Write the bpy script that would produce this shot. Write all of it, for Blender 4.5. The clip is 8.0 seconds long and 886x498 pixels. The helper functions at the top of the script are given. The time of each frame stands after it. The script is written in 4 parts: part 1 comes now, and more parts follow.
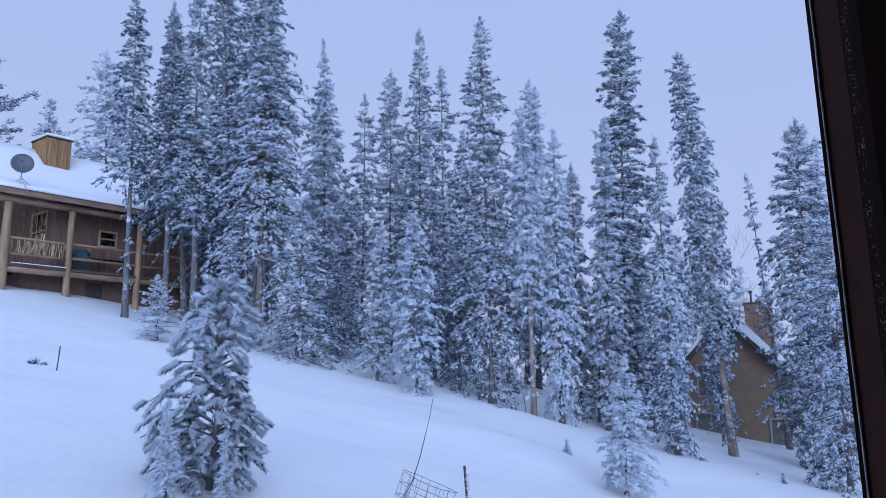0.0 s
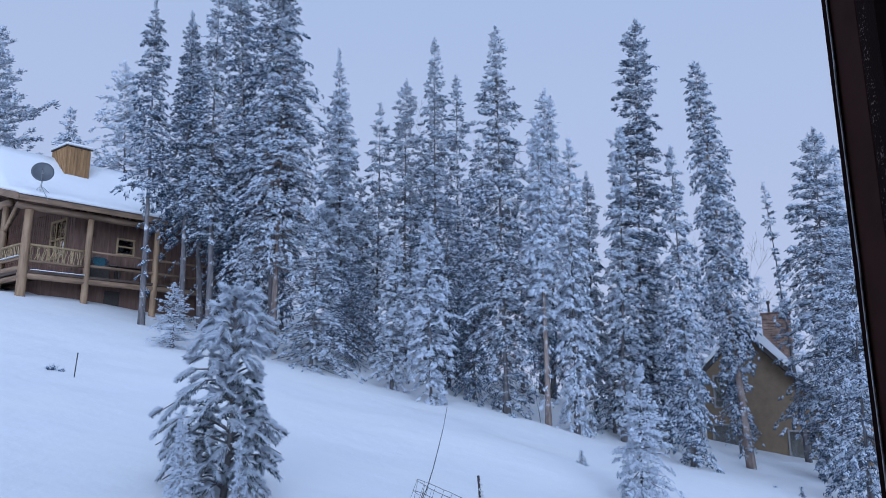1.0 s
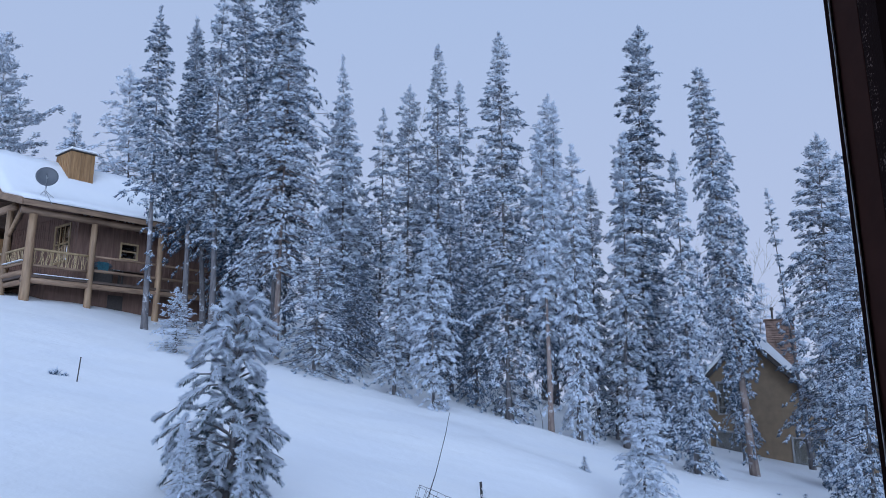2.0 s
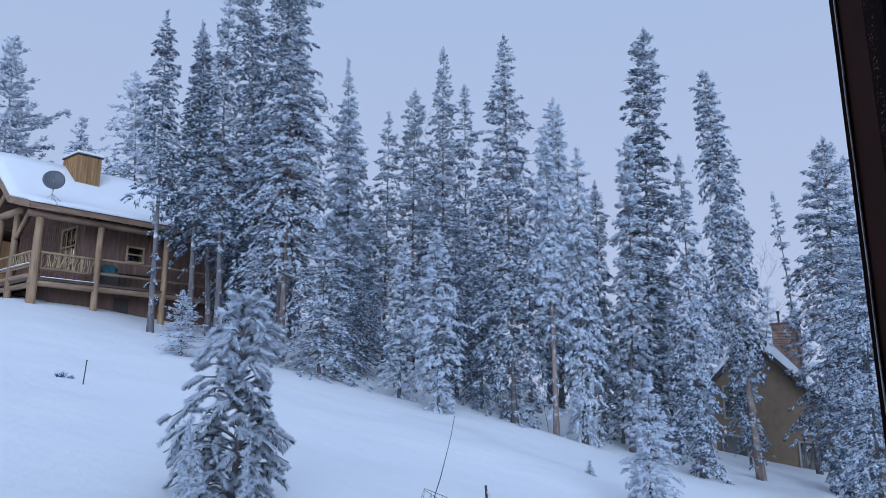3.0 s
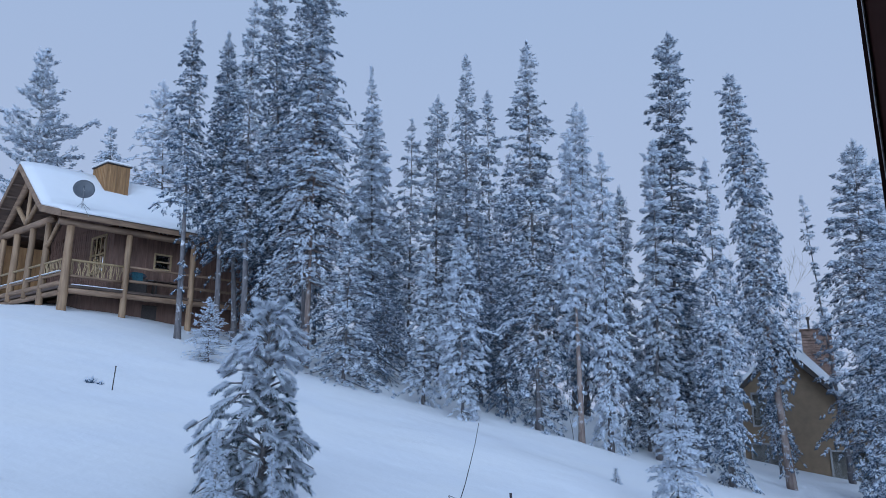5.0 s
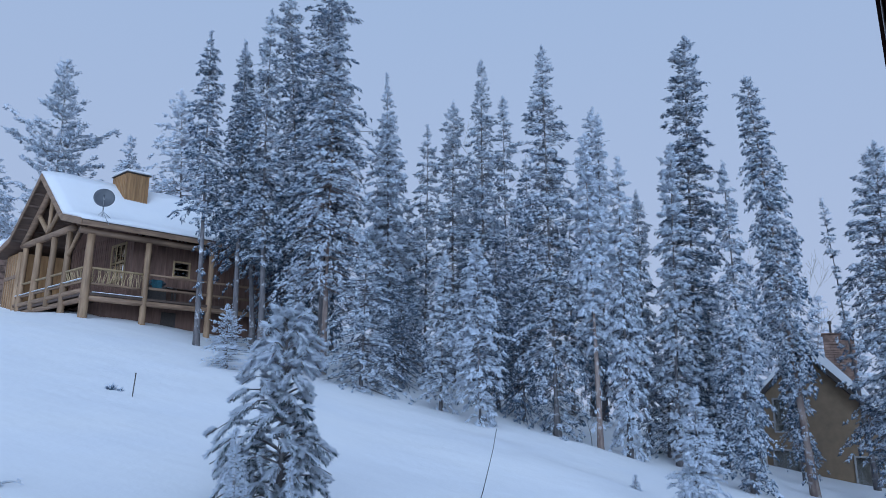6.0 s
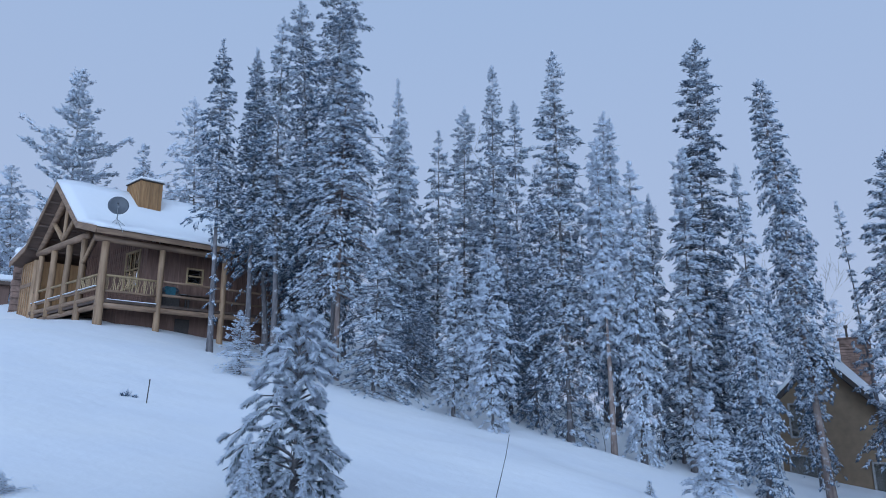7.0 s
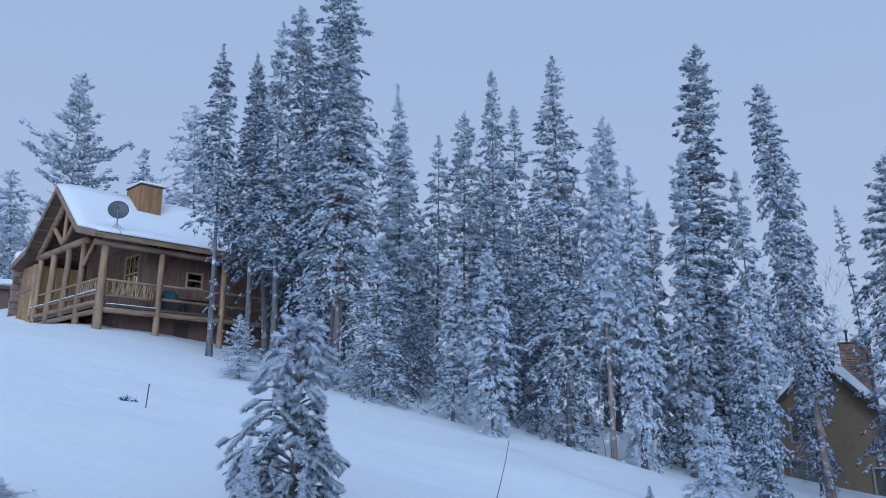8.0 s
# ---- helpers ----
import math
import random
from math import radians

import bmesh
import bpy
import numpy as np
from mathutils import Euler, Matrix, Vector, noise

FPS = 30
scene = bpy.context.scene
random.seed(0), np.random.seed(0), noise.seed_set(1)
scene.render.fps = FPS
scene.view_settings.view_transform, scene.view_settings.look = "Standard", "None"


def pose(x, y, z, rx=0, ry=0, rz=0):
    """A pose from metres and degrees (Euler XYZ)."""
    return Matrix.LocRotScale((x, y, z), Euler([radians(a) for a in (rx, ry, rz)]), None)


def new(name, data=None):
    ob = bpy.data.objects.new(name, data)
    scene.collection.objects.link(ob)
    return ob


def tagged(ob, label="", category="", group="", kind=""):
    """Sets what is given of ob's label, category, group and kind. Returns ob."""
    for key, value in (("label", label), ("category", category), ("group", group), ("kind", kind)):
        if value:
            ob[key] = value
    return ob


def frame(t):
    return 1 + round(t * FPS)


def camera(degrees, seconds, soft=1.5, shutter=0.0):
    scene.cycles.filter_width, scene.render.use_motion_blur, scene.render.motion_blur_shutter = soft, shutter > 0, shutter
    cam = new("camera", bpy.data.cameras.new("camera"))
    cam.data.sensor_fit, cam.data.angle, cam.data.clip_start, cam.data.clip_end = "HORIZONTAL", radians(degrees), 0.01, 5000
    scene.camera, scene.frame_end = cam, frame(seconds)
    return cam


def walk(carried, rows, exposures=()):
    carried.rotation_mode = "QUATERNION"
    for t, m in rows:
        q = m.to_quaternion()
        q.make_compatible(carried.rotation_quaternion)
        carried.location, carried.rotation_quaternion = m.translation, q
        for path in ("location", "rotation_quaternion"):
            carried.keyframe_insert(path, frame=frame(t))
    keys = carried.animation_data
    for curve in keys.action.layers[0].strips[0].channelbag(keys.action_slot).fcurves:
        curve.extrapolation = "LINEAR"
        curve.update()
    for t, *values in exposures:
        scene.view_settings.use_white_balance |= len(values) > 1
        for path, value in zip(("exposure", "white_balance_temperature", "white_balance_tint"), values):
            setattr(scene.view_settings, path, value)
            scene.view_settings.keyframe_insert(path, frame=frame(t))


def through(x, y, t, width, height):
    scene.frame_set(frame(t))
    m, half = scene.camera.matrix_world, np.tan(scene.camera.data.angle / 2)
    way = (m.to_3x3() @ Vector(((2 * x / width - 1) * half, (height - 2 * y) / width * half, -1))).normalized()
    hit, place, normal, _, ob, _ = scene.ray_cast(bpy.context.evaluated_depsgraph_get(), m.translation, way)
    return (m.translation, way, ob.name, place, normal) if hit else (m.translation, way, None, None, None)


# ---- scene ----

cam = camera(64.06, 8.0, soft=0.7)
walk(cam, [
    (0.0, pose(0.0000, 0, 3, 100.80, 0.67, 0.00)),
    (0.5, pose(0.0002, 0, 3, 101.21, 0.53, 0.66)),
    (1.0, pose(0.0003, 0, 3, 101.52, 0.26, 1.12)),
    (1.5, pose(0.0005, 0, 3, 101.76, 0.14, 1.25)),
    (3.0, pose(0.0010, 0, 3, 102.22, -0.04, 1.72)),
    (3.5, pose(0.0012, 0, 3, 102.28, -0.08, 2.14)),
    (4.0, pose(0.0014, 0, 3, 102.40, -0.19, 2.56)),
    (4.5, pose(0.0016, 0, 3, 102.55, -0.24, 3.04)),
    (6.0, pose(0.0021, 0, 3, 103.19, -0.13, 5.01)),
    (6.5, pose(0.0023, 0, 3, 103.44, -0.13, 5.67)),
    (7.0, pose(0.0024, 0, 3, 103.64, -0.06, 6.00)),
    (7.5, pose(0.0026, 0, 3, 103.82, -0.04, 5.95)),
    (8.0, pose(0.0028, 0, 3, 103.99, -0.07, 5.98)),
], exposures=[(0.0, 0.08, 6030, 18), (0.5, 0.08, 6230, 15), (1.0, 0.07, 6420, 13), (3.5, 0.05, 6500, 11), (4.5, -0.06, 6450, 9), (8.0, -0.06, 6250, 8)])

# ---- sky and sun: a snow cloud, with a wide low sun added to brighten trees ----
SUN_HEIGHT, SUN_TURN = 17.0, 170.0
world = bpy.data.worlds.new("snow_cloud_sky")
scene.world = world
world.use_nodes = True
wn, wl = world.node_tree.nodes, world.node_tree.links
wn.clear()
sky = wn.new("ShaderNodeTexSky")
sky.sky_type, sky.sun_disc = "NISHITA", False
sky.sun_elevation, sky.sun_rotation = radians(SUN_HEIGHT), radians(SUN_TURN)
sky.air_density, sky.dust_density = 1.0, 4.0
# the cloud is palest low down, where the mist hangs
where, height_of, cloud = wn.new("ShaderNodeTexCoord"), wn.new("ShaderNodeSeparateXYZ"), wn.new("ShaderNodeValToRGB")
wl.new(where.outputs["Generated"], height_of.inputs[0])
wl.new(height_of.outputs[2], cloud.inputs[0])
cloud.color_ramp.elements[0].position, cloud.color_ramp.elements[0].color = 0.05, (0.451, 0.530, 0.740, 1)
cloud.color_ramp.elements[1].position, cloud.color_ramp.elements[1].color = 0.65, (0.361, 0.490, 0.740, 1)
clear_sky, cloud_deck, both, sky_out = (wn.new(k) for k in ("ShaderNodeBackground", "ShaderNodeBackground", "ShaderNodeAddShader", "ShaderNodeOutputWorld"))
wl.new(sky.outputs[0], clear_sky.inputs[0])
clear_sky.inputs[1].default_value = 0.006
wl.new(cloud.outputs[0], cloud_deck.inputs[0])
cloud_deck.inputs[1].default_value = 0.97
wl.new(clear_sky.outputs[0], both.inputs[0])
wl.new(cloud_deck.outputs[0], both.inputs[1])
wl.new(both.outputs[0], sky_out.inputs[0])
sun = new("sun", bpy.data.lights.new("sun", "SUN"))
sun.data.energy, sun.data.angle, sun.data.color = 2.3, radians(50), (0.50, 0.69, 1.0)
sun.rotation_euler = (radians(90 - SUN_HEIGHT), 0, radians(180 - SUN_TURN))


# ---- materials ----
def material(name, rough=0.8, metal=0.0):
    m = bpy.data.materials.new(name)
    m.use_nodes = True
    b = m.node_tree.nodes["Principled BSDF"]
    b.inputs["Roughness"].default_value, b.inputs["Metallic"].default_value = rough, metal
    return m, m.node_tree.nodes, m.node_tree.links, b


def noise_node(n, l, scale, detail=4.0, stretch=None, coords="Object"):
    tc = n.new("ShaderNodeTexCoord")
    t = n.new("ShaderNodeTexNoise")
    t.inputs["Scale"].default_value, t.inputs["Detail"].default_value = scale, detail
    if stretch:
        mp = n.new("ShaderNodeMapping")
        mp.inputs["Scale"].default_value = stretch
        l.new(tc.outputs[coords], mp.inputs[0])
        l.new(mp.outputs[0], t.inputs["Vector"])
    else:
        l.new(tc.outputs[coords], t.inputs["Vector"])
    return t


def ramp_node(n, l, source, stops):
    r = n.new("ShaderNodeValToRGB")
    while len(r.color_ramp.elements) < len(stops):
        r.color_ramp.elements.new(0.5)
    for el, (p, c) in zip(r.color_ramp.elements, stops):
        el.position, el.color = p, (*c, 1)
    l.new(source, r.inputs[0])
    return r


def mix_node(n, l, fac, a, b, mode="MIX"):
    x = n.new("ShaderNodeMix")
    x.data_type, x.blend_type = "RGBA", mode
    for sock, v in ((x.inputs[0], fac), (x.inputs[6], a), (x.inputs[7], b)):
        if isinstance(v, (int, float)):
            sock.default_value = v
        elif isinstance(v, tuple):
            sock.default_value = (*v, 1)
        else:
            l.new(v, sock)
    return x.outputs[2]


def math_node(n, l, op, a, b=0.0, clamp=False):
    x = n.new("ShaderNodeMath")
    x.operation, x.use_clamp = op, clamp
    for sock, v in ((x.inputs[0], a), (x.inputs[1], b)):
        if isinstance(v, (int, float)):
            sock.default_value = v
        else:
            l.new(v, sock)
    return x.outputs[0]


def bump_node(n, l, b, height, strength, distance):
    x = n.new("ShaderNodeBump")
    x.inputs["Strength"].default_value, x.inputs["Distance"].default_value = strength, distance
    l.new(height, x.inputs["Height"])
    l.new(x.outputs[0], b.inputs["Normal"])


def up_facing(n, l):
    g = n.new("ShaderNodeNewGeometry")
    s = n.new("ShaderNodeSeparateXYZ")
    l.new(g.outputs["Normal"], s.inputs[0])
    return g, s.outputs[2]


def mat_snow(name, tone=0.86, grain=0.25):
    m, n, l, b = material(name, 0.75)
    big, fine = noise_node(n, l, 0.35, 3), noise_node(n, l, 22.0, 5)
    r = ramp_node(n, l, big.outputs[0], ((0.3, (tone * 0.955, tone * 0.97, tone)), (0.7, (tone, tone, tone))))
    l.new(r.outputs[0], b.inputs["Base Color"])
    mid = noise_node(n, l, 1.6, 4)
    h = math_node(n, l, "ADD", math_node(n, l, "MULTIPLY", mid.outputs[0], 2.2), math_node(n, l, "MULTIPLY", fine.outputs[0], 0.22))
    bump_node(n, l, b, h, grain, 0.06)
    return m


def mat_needles(name, green, frost):
    """Conifer needles under rime, whitest on the upper side of each spray; the ice lets light through."""
    m, n, l, b = material(name, 0.8)
    g, up = up_facing(n, l)
    patch, fine = noise_node(n, l, 1.1, 3), noise_node(n, l, 8.0, 3)
    f = math_node(n, l, "MULTIPLY", math_node(n, l, "SUBTRACT", g.outputs["Random Per Island"], 0.5), 0.30)
    # upper sides whitened for rime and also for the tufts' lit tops
    f = math_node(n, l, "ADD", f, math_node(n, l, "MULTIPLY", up, 0.62))
    f = math_node(n, l, "ADD", f, math_node(n, l, "MULTIPLY", math_node(n, l, "SUBTRACT", patch.outputs[0], 0.5), 0.9))
    f = math_node(n, l, "ADD", f, math_node(n, l, "MULTIPLY", math_node(n, l, "SUBTRACT", fine.outputs[0], 0.5), 1.25))
    # frost sets the rime, and on distant trees also the paleness of haze
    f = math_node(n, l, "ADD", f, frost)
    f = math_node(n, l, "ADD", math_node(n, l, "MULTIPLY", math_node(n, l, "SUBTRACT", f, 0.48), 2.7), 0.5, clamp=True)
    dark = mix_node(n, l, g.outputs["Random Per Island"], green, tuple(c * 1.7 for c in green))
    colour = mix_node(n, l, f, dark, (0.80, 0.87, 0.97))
    l.new(colour, b.inputs["Base Color"])
    through, mixed = n.new("ShaderNodeBsdfTranslucent"), n.new("ShaderNodeMixShader")
    l.new(colour, through.inputs[0])
    mixed.inputs[0].default_value = 0.25
    l.new(b.outputs[0], mixed.inputs[1])
    l.new(through.outputs[0], mixed.inputs[2])
    l.new(mixed.outputs[0], n["Material Output"].inputs[0])
    return m


def mat_bark(name, dark, light, frost):
    m, n, l, b = material(name, 0.9)
    plates = noise_node(n, l, 9.0, 6, (1, 1, 0.25))
    rime = noise_node(n, l, 4.0, 5)
    r = ramp_node(n, l, plates.outputs[0], ((0.35, dark), (0.65, light)))
    f = ramp_node(n, l, rime.outputs[0], ((0.62 - frost, (0, 0, 0)), (0.78 - frost * 0.6, (1, 1, 1))))
    l.new(mix_node(n, l, f.outputs[0], r.outputs[0], (0.72, 0.75, 0.79)), b.inputs["Base Color"])
    bump_node(n, l, b, plates.outputs[0], 0.8, 0.02)
    return m


def mat_wood(name, dark, light, stretch=(1, 1, 0.12), scale=9.0, rough=0.65, bump=0.35):
    """Stained timber: grain along one axis, stains over it, each piece its own tone."""
    m, n, l, b = material(name, rough)
    grain, stain = noise_node(n, l, scale, 6, stretch), noise_node(n, l, 0.9, 3)
    oi = n.new("ShaderNodeObjectInfo")
    r = ramp_node(n, l, grain.outputs[0], ((0.3, dark), (0.7, light)))
    tone = math_node(n, l, "ADD", math_node(n, l, "MULTIPLY", oi.outputs["Random"], 0.35), 0.65)
    tone = math_node(n, l, "MULTIPLY", tone, math_node(n, l, "ADD", math_node(n, l, "MULTIPLY", stain.outputs[0], 0.7), 0.65))
    cm = n.new("ShaderNodeCombineColor")
    for k in range(3):
        l.new(tone, cm.inputs[k])
    l.new(mix_node(n, l, 1.0, r.outputs[0], cm.outputs[0], "MULTIPLY"), b.inputs["Base Color"])
    bump_node(n, l, b, grain.outputs[0], bump, 0.01)
    return m


def mat_plain(name, colour, rough, metal=0.0, vary=0.25, scale=14.0, gloss=0.5):
    m, n, l, b = material(name, rough, metal)
    b.inputs["Specular IOR Level"].default_value = gloss
    t = noise_node(n, l, scale, 5)
    lo, hi = tuple(c * (1 - vary) for c in colour), tuple(min(1, c * (1 + vary)) for c in colour)
    r = ramp_node(n, l, t.outputs[0], ((0.3, lo), (0.7, hi)))
    l.new(r.outputs[0], b.inputs["Base Color"])
    bump_node(n, l, b, t.outputs[0], 0.15, 0.004)
    return m


def mat_speckled(name, dark, flake):
    """Dark paint with flaked pale specks along one edge."""
    m, n, l, b = material(name, 0.85)
    b.inputs["Specular IOR Level"].default_value = 0.1
    fine, streak = noise_node(n, l, 420.0, 3), noise_node(n, l, 70.0, 3)
    tc, axes = n.new("ShaderNodeTexCoord"), n.new("ShaderNodeSeparateXYZ")
    l.new(tc.outputs["Object"], axes.inputs[0])
    off = math_node(n, l, "ABSOLUTE", math_node(n, l, "SUBTRACT", axes.outputs[1], 0.570))
    band = math_node(n, l, "SUBTRACT", 1.0, math_node(n, l, "MULTIPLY", off, 130.0), clamp=True)
    f = math_node(n, l, "ADD", fine.outputs[0], math_node(n, l, "MULTIPLY", streak.outputs[0], 0.5))
    f = math_node(n, l, "MULTIPLY", math_node(n, l, "SUBTRACT", f, 0.84), 8.0, clamp=True)
    l.new(mix_node(n, l, math_node(n, l, "MULTIPLY", f, band), dark, flake), b.inputs["Base Color"])
    bump_node(n, l, b, fine.outputs[0], 0.4, 0.002)
    return m


def mat_glass(name):
    m, n, l, b = material(name, 0.04)
    b.inputs["Base Color"].default_value = (0.86, 0.90, 0.92, 1)
    b.inputs["IOR"].default_value, b.inputs["Transmission Weight"].default_value = 1.5, 1.0
    return m


SNOW = mat_snow("snow")
ROOF_SNOW = mat_snow("roof_snow", 0.82, 0.15)
# spruce needle bases are lifted and blued to stand in for haze
NEEDLES_DARK = mat_needles("needles_light_rime", (0.062, 0.108, 0.165), 0.31)
# for trees deep in the wood: their shade is put into the needle colour
NEEDLES_SHADED = mat_needles("needles_inner_shade", (0.100, 0.150, 0.215), 0.18)
NEEDLES_MID = mat_needles("needles_rime", (0.070, 0.120, 0.180), 0.47)
# the two palest: rime on near trees, painted haze on far ones
NEEDLES_PALE = mat_needles("needles_heavy_rime_haze", (0.080, 0.128, 0.185), 0.80)
NEEDLES_WHITE = mat_needles("needles_thick_rime_haze", (0.10, 0.160, 0.205), 1.05)
PINE_NEEDLES = mat_needles("pine_needles_rime", (0.060, 0.105, 0.115), 0.92)
PINE_WHITER = mat_needles("pine_needles_whiter", (0.075, 0.120, 0.135), 1.35)
BARK = mat_bark("spruce_bark", (0.085, 0.080, 0.085), (0.19, 0.175, 0.175), 0.05)
DARK_BARK = mat_bark("dark_twig_bark", (0.035, 0.030, 0.032), (0.085, 0.075, 0.075), 0.0)
BARK_RED = mat_bark("reddish_bark", (0.15, 0.105, 0.092), (0.31, 0.24, 0.205), 0.06)
BARK_RIME = mat_bark("rimed_twig_bark", (0.08, 0.065, 0.06), (0.22, 0.19, 0.17), 0.18)
LOG = mat_wood("honey_log", (0.25, 0.150, 0.085), (0.45, 0.29, 0.17))
LOG_ALONG = mat_wood("honey_log_along", (0.20, 0.120, 0.075), (0.36, 0.23, 0.145), (0.15, 0.15, 1))
BOARD = mat_wood("brown_siding", (0.165, 0.090, 0.066), (0.270, 0.155, 0.115))
SOFFIT = mat_wood("soffit_board", (0.085, 0.055, 0.042), (0.17, 0.11, 0.082), (0.15, 0.15, 1))
CLADDING = mat_wood("tan_cladding", (0.26, 0.135, 0.055), (0.42, 0.235, 0.105))
PALE_TWIG = mat_wood("peeled_branch", (0.34, 0.23, 0.12), (0.56, 0.40, 0.22))
STUCCO = mat_plain("tan_stucco", (0.235, 0.165, 0.105), 0.9, vary=0.12, scale=3.0)
TRIM_GREY = mat_plain("grey_window_trim", (0.30, 0.29, 0.28), 0.6)
TRIM_DARK = mat_plain("dark_trim", (0.05, 0.04, 0.035), 0.6)
GLASS = mat_glass("window_glass")
DISH_GREY = mat_plain("dish_grey", (0.075, 0.085, 0.10), 0.5, 0.0, 0.1, 5.0)
BEAD = mat_plain("pale_bead", (0.86, 0.78, 0.76), 0.7, vary=0.5, scale=90)
TEAL_CLOTH = mat_plain("teal_cloth", (0.025, 0.105, 0.135), 0.8)
STEEL = mat_plain("galvanised_steel", (0.35, 0.36, 0.37), 0.45, 0.8)
WIRE = mat_plain("rusty_wire", (0.16, 0.14, 0.13), 0.6, 0.4)
STONE = mat_plain("brown_stone", (0.21, 0.135, 0.105), 0.9, vary=0.45, scale=3.5)
FRAME_BROWN = mat_plain("dark_brown_frame", (0.058, 0.021, 0.015), 0.8, vary=0.15, scale=30, gloss=0.12)
SEAL = mat_speckled("old_weather_seal", (0.018, 0.006, 0.005), (0.30, 0.22, 0.20))
BLACK_SASH = mat_plain("black_sash", (0.012, 0.003, 0.002), 0.9, gloss=0.05)
PLASTER = mat_plain("room_plaster", (0.32, 0.28, 0.24), 0.9, vary=0.06)
FLOORING = mat_wood("room_floor", (0.12, 0.07, 0.04), (0.24, 0.15, 0.09), (0.12, 1, 1))


# ---- mesh helpers ----
def mesh_object(name, bm, mat, parent=None, label="", smooth=False):
    me = bpy.data.meshes.new(name)
    bmesh.ops.recalc_face_normals(bm, faces=bm.faces)
    bm.to_mesh(me)
    bm.free()
    me.materials.append(mat)
    if smooth:
        me.shade_smooth()
    ob = new(name, me)
    ob.parent = parent
    return tagged(ob, label)


def part(name, bm, mat, parent, label="", smooth=False):
    return mesh_object(name, bm, mat, parent, label, smooth)


def arrays_object(name, verts, faces, mat, parent=None, label="", smooth=False, normals=None):
    """A mesh of triangles from numpy arrays."""
    me = bpy.data.meshes.new(name)
    me.vertices.add(len(verts))
    me.vertices.foreach_set("co", verts.astype(np.float32).ravel())
    me.loops.add(faces.size)
    me.loops.foreach_set("vertex_index", faces.astype(np.int32).ravel())
    me.polygons.add(len(faces))
    me.polygons.foreach_set("loop_start", np.arange(0, faces.size, faces.shape[1], dtype=np.int32))
    me.update(calc_edges=True)
    me.materials.append(mat)
    if smooth or normals is not None:
        me.shade_smooth()
    if normals is not None:
        me.normals_split_custom_set_from_vertices(normals.tolist())
    ob = new(name, me)
    ob.parent = parent
    return tagged(ob, label)


def thing(name, at, label, category, group="", kind="", turn=0.0):
    ob = new(name)
    ob.matrix_basis = pose(*at, 0, 0, turn)
    ob.empty_display_size = 0.2
    return tagged(ob, label, category, group, kind)


def add_box(bm, lo, hi, bevel=0.0, frame_of=None):
    """A box between two corners, its edges broken; frame_of maps its corners elsewhere."""
    made = bmesh.ops.create_cube(bm, size=1.0)["verts"]
    for v in made:
        v.co = Vector([lo[k] + (hi[k] - lo[k]) * (v.co[k] + 0.5) for k in range(3)])
    if frame_of:
        for v in made:
            v.co = frame_of(*v.co)
    if bevel:
        edges = list({e for v in made for e in v.link_edges})
        bmesh.ops.bevel(bm, geom=edges, offset=bevel, segments=1, affect="EDGES")
    return bm


def box(lo, hi, bevel=0.0, frame_of=None):
    return add_box(bmesh.new(), lo, hi, bevel, frame_of)


def add_tube(bm, points, radii, sides=8, wobble=0.0, rng=None):
    """A tapered, closed tube through the points."""
    rings = []
    pts = [Vector(p) for p in points]
    for i, p in enumerate(pts):
        d = (pts[min(i + 1, len(pts) - 1)] - pts[max(i - 1, 0)]).normalized()
        a = d.orthogonal().normalized()
        if abs(d.z) < 0.9:
            a = d.cross(Vector((0, 0, 1))).normalized()
        b = d.cross(a)
        ring = []
        for k in range(sides):
            t = 2 * math.pi * k / sides
            r = radii[i] * (1 + (rng.uniform(-wobble, wobble) if rng else 0))
            ring.append(bm.verts.new(p + a * math.cos(t) * r + b * math.sin(t) * r))
        rings.append(ring)
    for r0, r1 in zip(rings, rings[1:]):
        for k in range(sides):
            bm.faces.new((r0[k], r0[(k + 1) % sides], r1[(k + 1) % sides], r1[k]))
    bm.faces.new(rings[0][::-1])
    bm.faces.new(rings[-1])
    return bm


def log_between(a, b, r0, r1=None, sides=10, seed=0, bow=0.0, steps=5):
    """A peeled log with slight knots and bow."""
    rng = random.Random(seed)
    a, b = Vector(a), Vector(b)
    r1 = r0 if r1 is None else r1
    pts, rad = [], []
    for i in range(steps + 1):
        u = i / steps
        p = a.lerp(b, u) + Vector((rng.uniform(-1, 1), rng.uniform(-1, 1), rng.uniform(-1, 1) * 0.3)) * bow * (1 if 0 < i < steps else 0)
        pts.append(p)
        rad.append((r0 + (r1 - r0) * u) * rng.uniform(0.95, 1.05))
    return add_tube(bmesh.new(), pts, rad, sides)


# ---- ground ----
def softly(v, lo, hi, soft=6.0):
    """v held between lo and hi with soft shoulders."""
    v = np.where(v > hi - soft, hi - soft + soft * np.tanh((v - hi + soft) / soft), v)
    return np.where(v < lo + soft, lo + soft - soft * np.tanh((lo + soft - v) / soft), v)


def slope(x, y):
    """The height of the hillside under the snow's small drifts."""
    x, y = softly(np.asarray(x, float), -34, 28), softly(np.asarray(y, float), -8, 52)
    return (1.005218 - 0.118941 * x - 0.041133 * y + 0.003649 * x * x - 0.004664 * x * y + 0.005468 * y * y
            + 0.000138 * x**3 - 8.1e-05 * x * x * y + 2e-06 * x * y * y - 5.7e-05 * y**3
            - 0.75 * np.exp(-((x + 12.5) ** 2 + (y - 34.5) ** 2) / 26) - 1.2 * np.exp(-((x + 27) ** 2 + (y - 30.5) ** 2) / 30))


